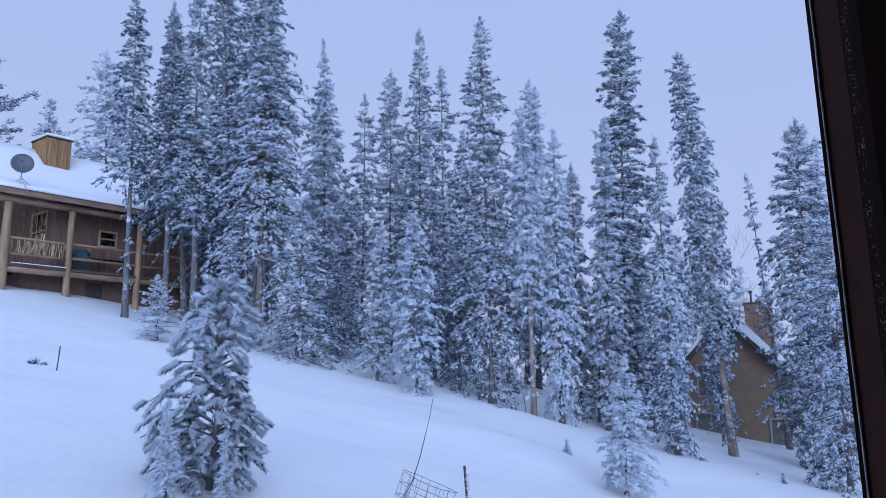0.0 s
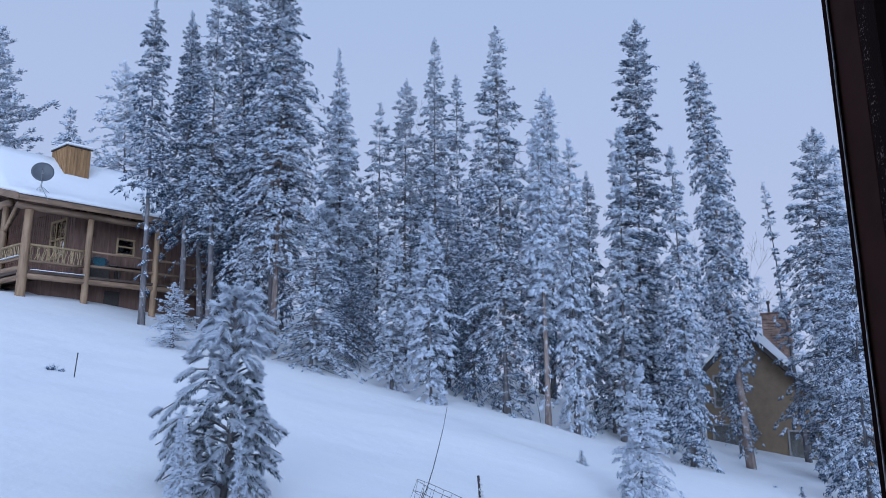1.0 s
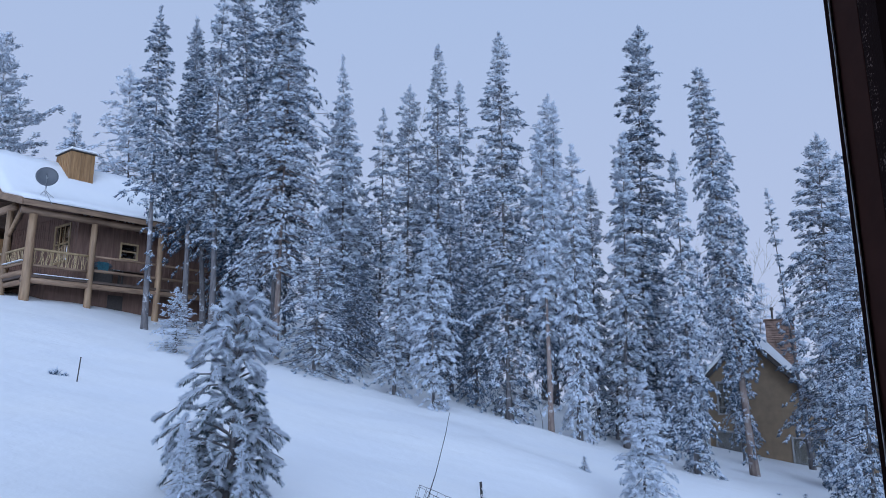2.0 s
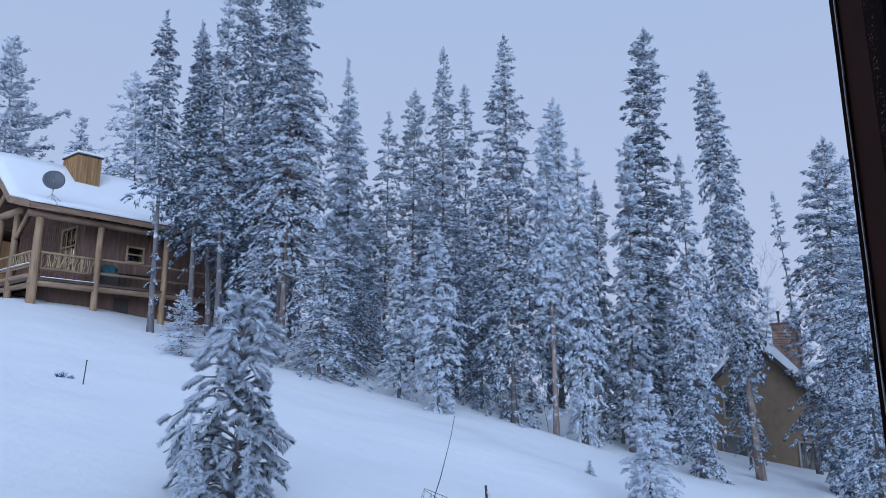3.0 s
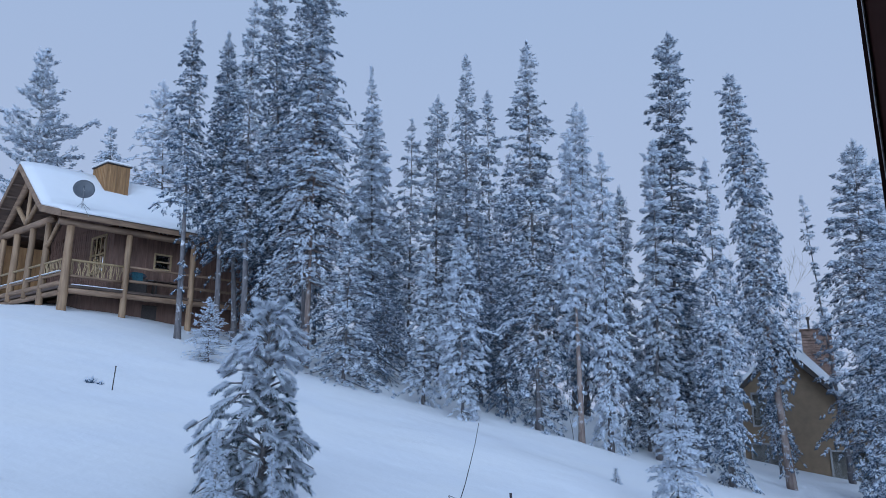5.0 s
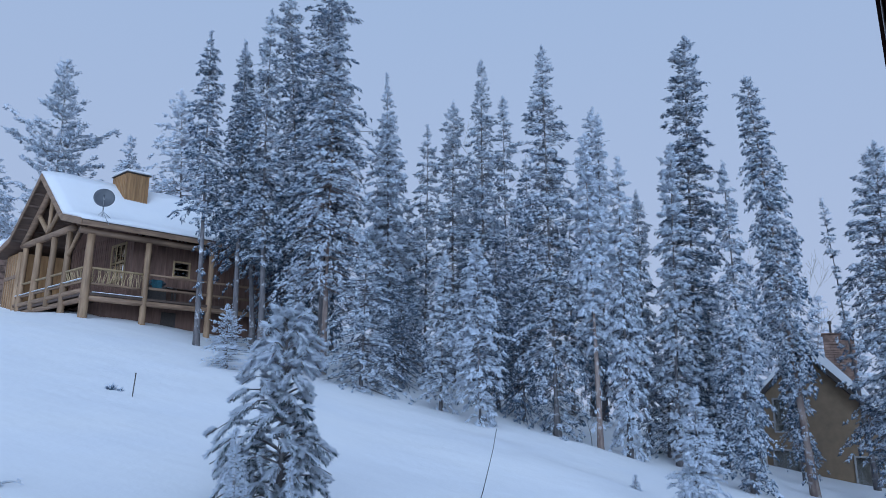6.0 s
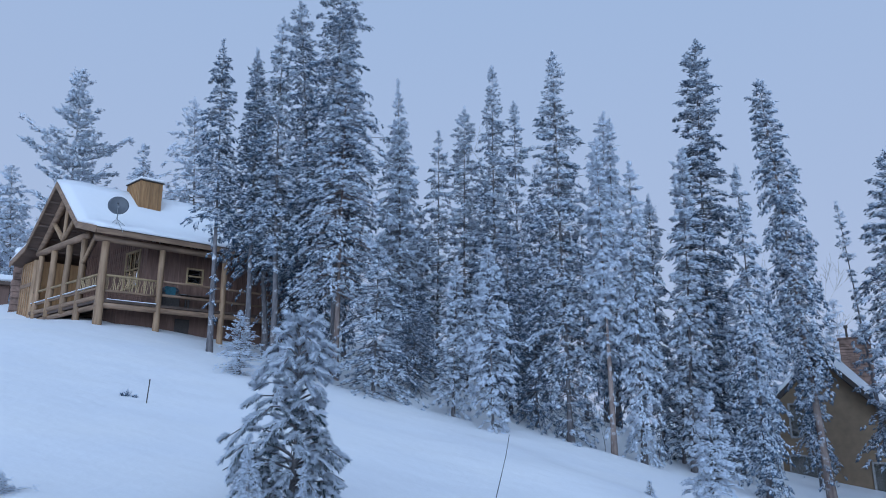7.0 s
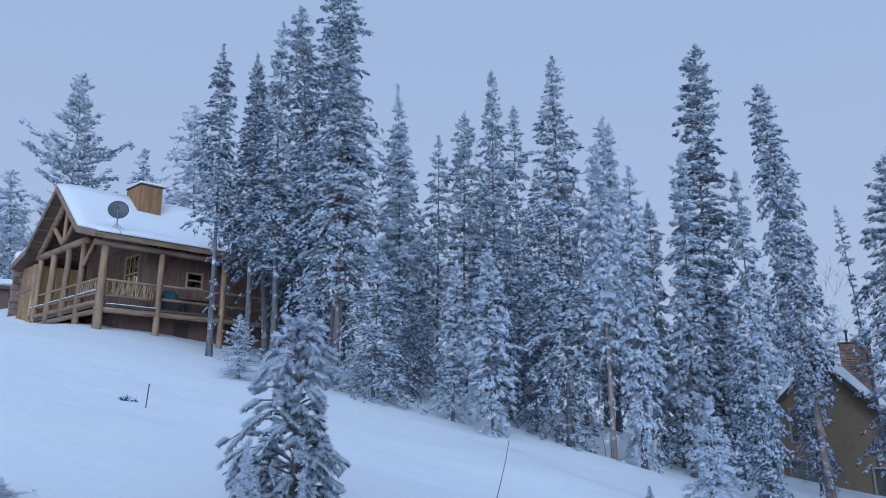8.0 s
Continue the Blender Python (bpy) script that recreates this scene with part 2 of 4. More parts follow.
def lip(x, y, foot, way, length, high, steep, soft):
    """A wind-packed bank along a line: it rises gently on the near side and drops behind."""
    dx, dy = x - foot[0], y - foot[1]
    run = dx * way[0] + dy * way[1]
    over = -dx * way[1] + dy * way[0]
    ends = max(0.0, 1 - (2 * run / length - 1) ** 2) if 0 < run < length else 0.0
    return high * ends * math.exp(-(over / (steep if over > 0 else soft)) ** 2)


def drift(x, y):
    fade = max(0.0, 1 - math.hypot(x, y - 15) / 70)
    bank = lip(x, y, (-1.2, 26.0), (0.954, -0.30), 7.5, 0.20, 0.5, 1.8) + lip(x, y, (-1.5, 22.6), (0.70, -0.714), 9.5, 0.16, 0.7, 2.2)
    return bank + fade * (0.16 * (noise.noise((x * 0.16, y * 0.22, 3.1))) + 0.05 * noise.noise((x * 0.6, y * 0.8, 7.7)) + 0.015 * noise.noise((x * 2.2, y * 2.2, 1.2)))


def ground_z(x, y):
    return float(slope(x, y)) + drift(x, y)


def axis(lo, hi, step, far):
    mid = np.arange(lo, hi + step / 2, step)
    out = np.geomspace(1, far, 26) - 1
    return np.concatenate([(lo - step - out)[::-1], mid, hi + step + out])


def build_ground():
    xs, ys = axis(-30, 22, 0.34, 1600), axis(0, 44, 0.34, 1600)
    gx, gy = np.meshgrid(xs, ys)
    gz = slope(gx, gy)
    d = np.array([drift(a, b) for a, b in zip(gx.ravel(), gy.ravel())]).reshape(gx.shape)
    v = np.stack([gx, gy, gz + d], -1).reshape(-1, 3)
    w, h = len(xs), len(ys)
    i = (np.arange(h - 1)[:, None] * w + np.arange(w - 1)[None, :]).ravel()
    ob = arrays_object("ground", v, np.stack([i, i + 1, i + w + 1, i + w], -1), SNOW, smooth=True)
    tagged(ob, "smooth deep snow over a falling hillside", "snow", kind="structure")


build_ground()


# ---- trees ----
def spindles(base, way, length, width, rng, blunt=(0.0, 0.4)):
    """Closed slim twigs, one for each base: a three-sided girdle near the foot, and a tip."""
    n = len(base)
    way = way / np.linalg.norm(way, axis=1, keepdims=True)
    side = np.cross(way, rng.normal(size=(n, 3)))
    side /= np.linalg.norm(side, axis=1, keepdims=True)
    other = np.cross(way, side)
    v = np.empty((n, 4, 3))
    for k in range(3):
        t = 2 * math.pi * k / 3
        r = (width * rng.uniform(0.4, 0.7, n))[:, None]
        v[:, k] = base + way * (length * rng.uniform(blunt[0], blunt[1], n))[:, None] + (side * math.cos(t) + other * math.sin(t)) * r
    v[:, 3] = base + way * length[:, None]
    f = np.array([[2, 1, 0], [3, 0, 1], [3, 1, 2], [3, 2, 0]])
    return v.reshape(-1, 3), (np.arange(n)[:, None, None] * 4 + f).reshape(-1, 3)


def strips(a, b, ra, rb, rng):
    """Thin three-sided limbs from a to b."""
    n = len(a)
    d = b - a
    d = d / np.maximum(np.linalg.norm(d, axis=1, keepdims=True), 1e-6)
    s = np.cross(d, rng.normal(size=(n, 3)))
    s /= np.linalg.norm(s, axis=1, keepdims=True)
    o = np.cross(d, s)
    v = np.empty((n, 6, 3))
    for k in range(3):
        t = 2 * math.pi * k / 3
        q = s * math.cos(t) + o * math.sin(t)
        v[:, k], v[:, 3 + k] = a + q * ra[:, None], b + q * rb[:, None]
    f = np.array([[0, 1, 4], [0, 4, 3], [1, 2, 5], [1, 5, 4], [2, 0, 3], [2, 3, 5], [3, 4, 5]])
    return v.reshape(-1, 3), (np.arange(n)[:, None, None] * 6 + f).reshape(-1, 3)


def sprays(centre, ahead, size, per, rng, hang=0.5, slim=0.36):
    """Flattened drooping sprays of needle-clad twigs, shaded as soft rimed tufts."""
    m = len(centre)
    k = np.repeat(np.arange(m), per)
    n = len(k)
    ahead = ahead / np.linalg.norm(ahead, axis=1, keepdims=True)
    side = np.cross(ahead, [0, 0, 1.0])
    side /= np.maximum(np.linalg.norm(side, axis=1, keepdims=True), 1e-3)
    u, w = rng.uniform(0, 1, n), rng.uniform(-1, 1, n)
    base = centre[k] + ahead[k] * (size[k] * (u * 0.75 - 0.25))[:, None] + rng.normal(size=(n, 3)) * (size[k] * 0.10)[:, None]
    way = ahead[k] * rng.uniform(0.5, 1.0, n)[:, None] + side[k] * (w * (1.1 - 0.6 * u))[:, None] + rng.normal(size=(n, 3)) * 0.22
    way[:, 2] -= hang * rng.uniform(0.2, 1.0, n)
    way /= np.linalg.norm(way, axis=1, keepdims=True)
    long = size[k] * rng.uniform(0.45, 0.85, n)
    q = np.cross(way, rng.normal(size=(n, 3)))
    q /= np.linalg.norm(q, axis=1, keepdims=True)
    o = np.cross(way, q)
    heart = centre + ahead * (size * 0.2)[:, None] - np.array([0, 0, 0.38]) * size[:, None]
    v, nn = np.empty((n, 4, 3)), np.empty((n, 4, 3))
    for j in range(3):
        t = 2 * math.pi * j / 3
        radial = q * math.cos(t) + o * math.sin(t)
        v[:, j] = base + way * (long * rng.uniform(0.1, 0.5, n))[:, None] + radial * (long * slim * rng.uniform(0.35, 0.65, n))[:, None]
        nn[:, j] = radial
    v[:, 3], nn[:, 3] = base + way * long[:, None], way
    soft = v - heart[k][:, None]
    soft /= np.maximum(np.linalg.norm(soft, axis=2, keepdims=True), 1e-6)
    nn = soft * 0.6 + nn * 0.6
    nn /= np.linalg.norm(nn, axis=2, keepdims=True)
    f = np.array([[3, 0, 1], [3, 1, 2], [3, 2, 0]])
    return v.reshape(-1, 3), (np.arange(n)[:, None, None] * 4 + f).reshape(-1, 3), nn.reshape(-1, 3)


tree_count = 0
# half widths of the crown, as shares of the widest, from its foot (0) to its tip (1)
SPIRE = ((0, 0.70), (0.1, 0.95), (0.2, 1.0), (0.4, 0.78), (0.6, 0.54), (0.75, 0.36), (0.87, 0.22), (0.95, 0.12), (1, 0.03))
CONE = ((0, 0.80), (0.06, 1.0), (0.2, 0.88), (0.5, 0.56), (0.8, 0.23), (0.93, 0.10), (1, 0.02))
COLUMN = ((0, 0.62), (0.1, 0.85), (0.3, 1.0), (0.5, 0.90), (0.7, 0.70), (0.85, 0.50), (0.94, 0.30), (1, 0.05))


def conifer(x, y, height, radius, bare=0.05, lean=0.0, needles=None, bark=None, fill=1.0, size=1.0, droop=0.5, profile=SPIRE,
            ragged=0.22, gap=0.215, name="spruce_tree", label="tall narrow spruce with rime on its needles in deep snow",
            group="spruces on the slope", stubs=0, per=8):
    """A narrow mountain conifer: tapered trunk, whorls of limbs, and drooping sprays along each limb."""
    global tree_count
    tree_count += 1
    rng = np.random.default_rng(100 + tree_count)
    needles, bark = needles or NEEDLES_MID, bark or BARK
    z0 = ground_z(x, y) - 0.1
    tree = thing(name, (x, y, z0), label, "tree", group)
    away = np.array([x, y]) / math.hypot(x, y)
    tilt = np.array([away[1], -away[0]]) * lean
    bend = rng.normal(size=2) * 0.004 * height

    def stem(u):
        u = np.asarray(u, float)
        wob = np.sin(u * 5 + tree_count)[..., None] * bend * 0.5
        return np.concatenate([u[..., None] ** 1.1 * tilt + wob * (u * (1 - u) * 4)[..., None], (u * height)[..., None]], -1)

    girth = 0.0075 * height + 0.02
    bm = bmesh.new()
    us = np.linspace(0, 1, 14)
    random_side = random.Random(tree_count)
    add_tube(bm, [Vector(p) for p in stem(us)], [girth * (1.25 if u == 0 else 1 if u < bare + 0.06 else 0.6) * (1 - u) ** 1.1 + 0.006 for u in us], 9, 0.08, random_side)
    part("trunk", bm, bark, tree, smooth=True)

    # limbs in loose whorls, closer together towards the top
    small = min(1.0, 0.10 + height * 0.12)
    levels = max(9, int(height * (1 - bare) / (gap * small)))
    s = ((np.arange(levels) + rng.uniform(0, 0.7, levels)) / levels) ** 0.88
    per_level = rng.integers(5, 8, levels)
    s = np.repeat(s, per_level) + rng.normal(size=per_level.sum()) * 0.010
    s = np.clip(s, 0, 0.992)
    if stubs:
        s = np.concatenate([s, rng.uniform(-bare / (1 - bare) * 0.8, 0.0, stubs)])
    n = len(s)
    u0 = bare + (1 - bare) * s
    shape = np.where(s >= 0, np.interp(s, [p[0] for p in profile], [p[1] for p in profile]), 0.32)
    swell = 1 + ragged * 0.16 * np.sin(s * height * 2.3 + tree_count) + ragged * rng.normal(size=n) * 0.7
    length = np.maximum(radius * shape * np.clip(swell, 0.35, 1.5) * 1.2 - 0.05, 0.02)
    az = rng.uniform(0, 2 * math.pi, n)
    out = np.stack([np.cos(az), np.sin(az), np.zeros(n)], -1)
    rise = np.interp(s, (0, 0.6, 0.85, 1), (0.12, 0.25, 0.55, 1.3)) + rng.normal(size=n) * 0.12
    sag = droop * np.interp(s, (0, 0.7, 1), (1.2, 0.8, 0.2)) + rng.normal(size=n) * 0.1
    root = stem(np.clip(u0, 0.02, 0.995))

    def along(i, t):
        return root[i] + out[i] * (length[i] * t)[:, None] + np.array([0, 0, 1]) * (length[i] * (rise[i] * t - sag[i] * t * t))[:, None]

    i, t = np.arange(n), np.zeros(n)
    thick = 0.005 + 0.008 * length
    lv, lf = strips(along(i, t), along(i, t + 0.85), thick, thick * 0.4, rng)
    tagged(arrays_object("branchwork", lv, lf, bark, tree), kind="stuff")

    # sprays: one at the end of each limb, others along both its sides
    big = 0.20 * size * small
    count = np.maximum(2, np.round((length * 6.5 + 0.8) * fill / (size * small))).astype(int)
    i = np.concatenate([np.arange(n), np.repeat(np.arange(n), count)])
    m = len(i)
    first = np.arange(m) < n
    t = np.where(first, 0.86, rng.uniform(0.02, 1.0, m) ** 0.9)
    base = along(i, t)
    ahead = along(i, t + 0.1) - base
    ahead /= np.linalg.norm(ahead, axis=1, keepdims=True)
    across = np.cross(out[i], [0, 0, 1]) * (rng.uniform(-1, 1, m) * ~first)[:, None]
    base = base + across * (length[i] * 0.42 * (1.1 - t))[:, None] + rng.normal(size=(m, 3)) * 0.02
    ahead = ahead + across * 0.8
    ahead[:, 2] -= 0.15
    span = big * rng.uniform(0.65, 1.25, m) * np.interp(length[i] / max(radius, 0.2), (0, 0.12, 0.35, 1), (0.45, 0.75, 0.95, 1.1))
    # the leader at the tip
    k = 7
    base = np.concatenate([base, stem(np.linspace(0.975, 1.0, k))])
    ahead = np.concatenate([ahead, np.concatenate([rng.normal(size=(k, 2)) * 0.25, np.ones((k, 1))], -1)])
    span = np.concatenate([span, np.full(k, 0.13 * size * small)])
    cv, cf, cn = sprays(base, ahead, span, per, rng, 0.2 + 0.4 * max(droop, 0))
    tagged(arrays_object("crown", cv, cf, needles, tree, normals=cn), kind="stuff")
    return tree


# ---- the log cabin on the hill ----
# along: metres along the deck front; back: metres along the gable side, away from the front; up: metres above its base
CABIN = Vector((-18.09, 28.79, 7.0))
ALONG = Vector((math.cos(radians(47.5)), math.sin(radians(47.5)), 0))
BACK = Vector((math.cos(radians(144.5)), math.sin(radians(144.5)), 0))
UP = Vector((0, 0, 1))


def cab(along, back, up):
    return ALONG * along + BACK * back + UP * up


ROOF_LINE = ((-0.42, 4.12), (1.8, 4.72), (4.95, 7.35), (8.1, 4.62), (10.2, 4.05))


def roof_slab(a0, a1, thick, raise_by, grow=0.0, sag=0.0, seed=0):
    """A slab that follows the cabin's roof line from a0 to a1; sag rounds and varies a blanket of snow."""
    rng = random.Random(seed)
    bm = bmesh.new()
    line = []
    for (b0, z0), (b1, z1) in zip(ROOF_LINE, ROOF_LINE[1:]):
        for k in range(6):
            line.append((b0 + (b1 - b0) * k / 6, z0 + (z1 - z0) * k / 6))
    line.append(ROOF_LINE[-1])
    line[0] = (line[0][0] - grow, line[0][1] - grow * 0.27)
    line[-1] = (line[-1][0] + grow, line[-1][1] - grow * 0.27)
    steps = 24 if sag else 2
    rows_low, rows_top = [], []
    for i in range(steps + 1):
        a = a0 + (a1 - a0) * i / steps
        end = min(i, steps - i) / steps
        low, top = [], []
        for j, (b, z) in enumerate(line):
            edge = min(j, len(line) - 1 - j)
            t = thick
            if sag:
                t *= (0.55 if edge == 0 else 0.9 if edge == 1 else 1.0) * (0.7 if end == 0 else 1) + sag * noise.noise((a * 0.9, b * 0.9, seed))
            low.append(bm.verts.new(cab(a, b, z + raise_by)))
            top.append(bm.verts.new(cab(a, b, z + raise_by + t)))
        rows_low.append(low)
        rows_top.append(top)
    for i in range(steps):
        for j in range(len(line) - 1):
            bm.faces.new((rows_top[i][j], rows_top[i + 1][j], rows_top[i + 1][j + 1], rows_top[i][j + 1]))
            bm.faces.new((rows_low[i][j + 1], rows_low[i + 1][j + 1], rows_low[i + 1][j], rows_low[i][j]))
        for j in (0, len(line) - 1):
            bm.faces.new((rows_low[i][j], rows_low[i + 1][j], rows_top[i + 1][j], rows_top[i][j]))
    for i in (0, steps):
        for j in range(len(line) - 1):
            bm.faces.new((rows_low[i][j], rows_top[i][j], rows_top[i][j + 1], rows_low[i][j + 1]))
    return bm


def roof_at(back):
    for (b0, z0), (b1, z1) in zip(ROOF_LINE, ROOF_LINE[1:]):
        if b0 <= back <= b1:
            return z0 + (z1 - z0) * (back - b0) / (b1 - b0)
    return ROOF_LINE[0][1]


def cabin_window(parent, spots, bars_a, bars_z, span, height):
    """A window in the wall: spots maps (s, depth, up); frame bars, a pane behind them."""
    win = part("window", box((span[0] - 0.09, -0.05, height[0] - 0.09), (span[1] + 0.09, -0.012, height[0]), 0.008, spots), PALE_TWIG, parent, "timber-framed window with dark glass")
    part("frame", box((span[0] - 0.09, -0.05, height[1]), (span[1] + 0.09, -0.012, height[1] + 0.09), 0.008, spots), PALE_TWIG, win)
    for s in (span[0] - 0.09, span[1]):
        part("frame", box((s, -0.05, height[0]), (s + 0.09, -0.012, height[1]), 0.008, spots), PALE_TWIG, win)
    for k in range(1, bars_a):
        s = span[0] + (span[1] - span[0]) * k / bars_a
        part("glazing_bar", box((s - 0.025, -0.045, height[0]), (s + 0.025, -0.014, height[1]), 0.005, spots), PALE_TWIG, win)
    for k in range(1, bars_z):
        z = height[0] + (height[1] - height[0]) * k / bars_z
        part("glazing_bar", box((span[0], -0.047, z - 0.04), (span[1], -0.015, z + 0.04), 0.005, spots), PALE_TWIG, win)
    part("pane", box((span[0] + 0.002, 0.03, height[0] + 0.002), (span[1] - 0.002, 0.042, height[1] - 0.002), 0, spots), GLASS, win)
    return win


def build_cabin():
    cabin = thing("log_cabin", CABIN, "brown log cabin with a railed deck and snowy gable roof", "cabin")
    # roof, with its rafter ends and edge boards
    part("roof", roof_slab(-0.6, 11.0, 0.16, -0.02), SOFFIT, cabin, "brown plank roof with deep eaves")
    part("fascia", box((-0.6, -0.47, 3.98), (11.0, -0.42, 4.2), 0.008, cab), LOG_ALONG, cabin, "honey-brown eave board")
    for (b0, z0), (b1, z1) in zip(ROOF_LINE, ROOF_LINE[1:]):
        bm = bmesh.new()
        pts = [(a, b, z + dz) for a in (-0.66, -0.61) for b, z in ((b0, z0), (b1, z1)) for dz in (-0.14, 0.17)]
        vs = [bm.verts.new(cab(*p)) for p in pts]
        bmesh.ops.convex_hull(bm, input=vs)
        part("barge_board", bm, LOG_ALONG, cabin)
    for k in range(11):
        b = 2.2 + k * 0.58
        z = roof_at(b)
        part("soffit_batten", box((-0.58, b - 0.05, z - 0.13), (2.4, b + 0.05, z - 0.03), 0.006, cab), SOFFIT, cabin)
    # walls: front wall behind the deck, gable wall, lower storey
    def wall_boards(a0, a1, b0, b1, z0, z1, name, mat, face, hole):
        """A boarded wall with an opening: hole is (from, to, low, high) along the wall."""
        s0, s1, low, high = hole
        bm = bmesh.new()
        first, last = (a0, a1) if face == "front" else (b0, b1)
        for f, t, lo_z, hi_z in ((first, s0, z0, z1), (s1, last, z0, z1), (s0, s1, z0, low), (s0, s1, high, z1)):
            add_box(bm, (f, b0, lo_z) if face == "front" else (a0, f, lo_z), (t, b1, hi_z) if face == "front" else (a1, t, hi_z), 0, cab)
        part(name, bm, mat, cabin)
        length = (a1 - a0) if face == "front" else (b1 - b0)
        count = int(length / 0.22)
        for k in range(count + 1):
            s = k * 0.22
            inside = s0 - 0.15 < first + s < s1 + 0.1
            for lo_z, hi_z in (((z0, low - 0.1), (high + 0.1, z1)) if inside else ((z0, z1),)):
                if face == "front":
                    lo, hi = (a0 + s, b0 - 0.022, lo_z), (a0 + s + 0.05, b0 - 0.001, hi_z)
                else:
                    lo, hi = (a0 - 0.022, b0 + s, lo_z), (a0 - 0.001, b0 + s + 0.05, hi_z)
                part("batten", box(lo, hi, 0.006, cab), mat, cabin)
    wall_boards(2.4, 11.0, 1.25, 1.45, 1.15, 4.35, "front_wall", BOARD, "front", (4.42, 5.12, 2.62, 3.26))
    wall_boards(2.4, 2.6, 1.47, 8.2, 1.15, 4.55, "gable_wall", BOARD, "side", (2.0, 3.35, 2.3, 4.0))
    part("room_floor", box((2.62, 1.47, 0.95), (10.78, 9.58, 1.15), 0, cab), SOFFIT, cabin)
    bm = bmesh.new()
    vs = [bm.verts.new(cab(a, b, z)) for a in (2.4, 2.6) for b, z in ((1.5, 4.55), (8.3, 4.4), (4.95, 7.2))]
    bmesh.ops.convex_hull(bm, input=vs)
    part("gable_panel", bm, BOARD, cabin)
    part("lower_wall", box((1.2, 1.1, -1.6), (11.0, 1.3, 1.0), 0, cab), BOARD, cabin)
    part("lower_wall", box((1.2, 1.31, -1.6), (1.4, 8.2, 1.0), 0, cab), BOARD, cabin)
    part("back_wall", box((2.4, 9.6, -1.6), (11.0, 9.8, 4.3), 0, cab), BOARD, cabin)
    part("end_wall", box((10.8, 1.5, -1.6), (11.0, 9.6, 4.3), 0, cab), BOARD, cabin)
    # the glazed and panelled bay at the far end of the gable side
    part("bay_wall", box((-0.05, 8.3, -0.4), (2.38, 9.9, 4.1), 0, cab), CLADDING, cabin, "honey-coloured board panelling")
    for k in range(6):
        part("bay_batten", box((-0.085, 8.3 + k * 0.31, 0.9), (-0.048, 8.38 + k * 0.31, 4.0), 0.006, cab), LOG, cabin)
    part("bay_rail", box((-0.10, 8.28, 2.75), (-0.052, 9.92, 2.95), 0.008, cab), LOG_ALONG, cabin)
    # deck
    part("deck_floor", box((-0.05, -0.1, 1.03), (11.0, 1.23, 1.15), 0.01, cab), SOFFIT, cabin)
    part("deck_floor", box((-0.05, 1.24, 1.03), (2.38, 8.28, 1.15), 0.01, cab), SOFFIT, cabin)
    part("deck_beam", log_between(cab(-0.2, 0, 0.90), cab(10.6, 0, 0.90), 0.13, seed=3), LOG_ALONG, cabin, smooth=True)
    part("deck_beam", log_between(cab(0, 0.2, 1.25), cab(0, 8.3, 1.30), 0.12, seed=4), LOG_ALONG, cabin, smooth=True)
    part("deck_beam", log_between(cab(0.1, 0.3, 0.88), cab(0.1, 8.3, 0.9), 0.12, seed=5), LOG_ALONG, cabin, smooth=True)
    # posts
    for k, (a, b, top, low, r) in enumerate(((0, 0, 3.72, -0.4, 0.18), (2.52, 0, 3.72, -0.7, 0.145), (5.6, 0, 3.72, -1.1, 0.145), (8.6, 0, 3.72, -1.3, 0.145),
                                             (0, 2.35, 4.22, -0.4, 0.145), (0, 4.06, 4.22, 0.9, 0.15), (0, 5.9, 4.22, 0.9, 0.16), (0, 7.6, 4.22, 0.9, 0.145))):
        part("post", log_between(cab(a, b, low), cab(a, b, top), r * 1.08, r * 0.92, 12, 20 + k, 0.012), LOG, cabin, smooth=True)
    part("post", log_between(cab(0, 8.2, -0.2), cab(0, 8.2, 4.1), 0.15, 0.13, 12, 41), LOG, cabin, smooth=True)
    # plates, tie beam and truss
    part("eave_beam", log_between(cab(-0.5, 0, 3.86), cab(10.8, 0, 3.86), 0.15, seed=6), LOG_ALONG, cabin, smooth=True)
    part("tie_beam", log_between(cab(0, 1.9, 4.38), cab(0, 8.05, 4.40), 0.17, seed=7), LOG_ALONG, cabin, smooth=True)
    part("rafter_log", log_between(cab(0, 7.9, 4.5), cab(0, 5.05, 7.05), 0.16, seed=8), LOG_ALONG, cabin, smooth=True)
    part("rafter_log", log_between(cab(0, 2.0, 4.6), cab(0, 4.85, 7.05), 0.13, seed=9), LOG_ALONG, cabin, smooth=True)
    part("king_post", log_between(cab(0, 4.95, 4.5), cab(0, 4.95, 6.9), 0.09, seed=10), LOG, cabin, smooth=True)
    part("strut", log_between(cab(0, 4.95, 4.6), cab(0, 6.45, 5.75), 0.13, 0.11, seed=11), LOG, cabin, smooth=True)
    part("strut", log_between(cab(0, 4.95, 4.6), cab(0, 3.5, 5.85), 0.11, 0.10, seed=12), LOG, cabin, smooth=True)
    part("knee_brace", log_between(cab(0, 2.25, 3.1), cab(0, 1.2, 4.2), 0.09, 0.08, seed=13), LOG, cabin, smooth=True)
    # rails: peeled branches between the posts, plain rails further on
    part("top_rail", log_between(cab(0.1, 0, 2.24), cab(2.42, 0, 2.24), 0.055, seed=14), PALE_TWIG, cabin, smooth=True)
    part("bottom_rail", log_between(cab(0.1, 0, 1.55), cab(2.42, 0, 1.55), 0.06, seed=15), LOG_ALONG, cabin, smooth=True)
    part("top_rail", log_between(cab(2.6, 0, 2.26), cab(8.6, 0, 2.26), 0.055, seed=16), LOG_ALONG, cabin, smooth=True)
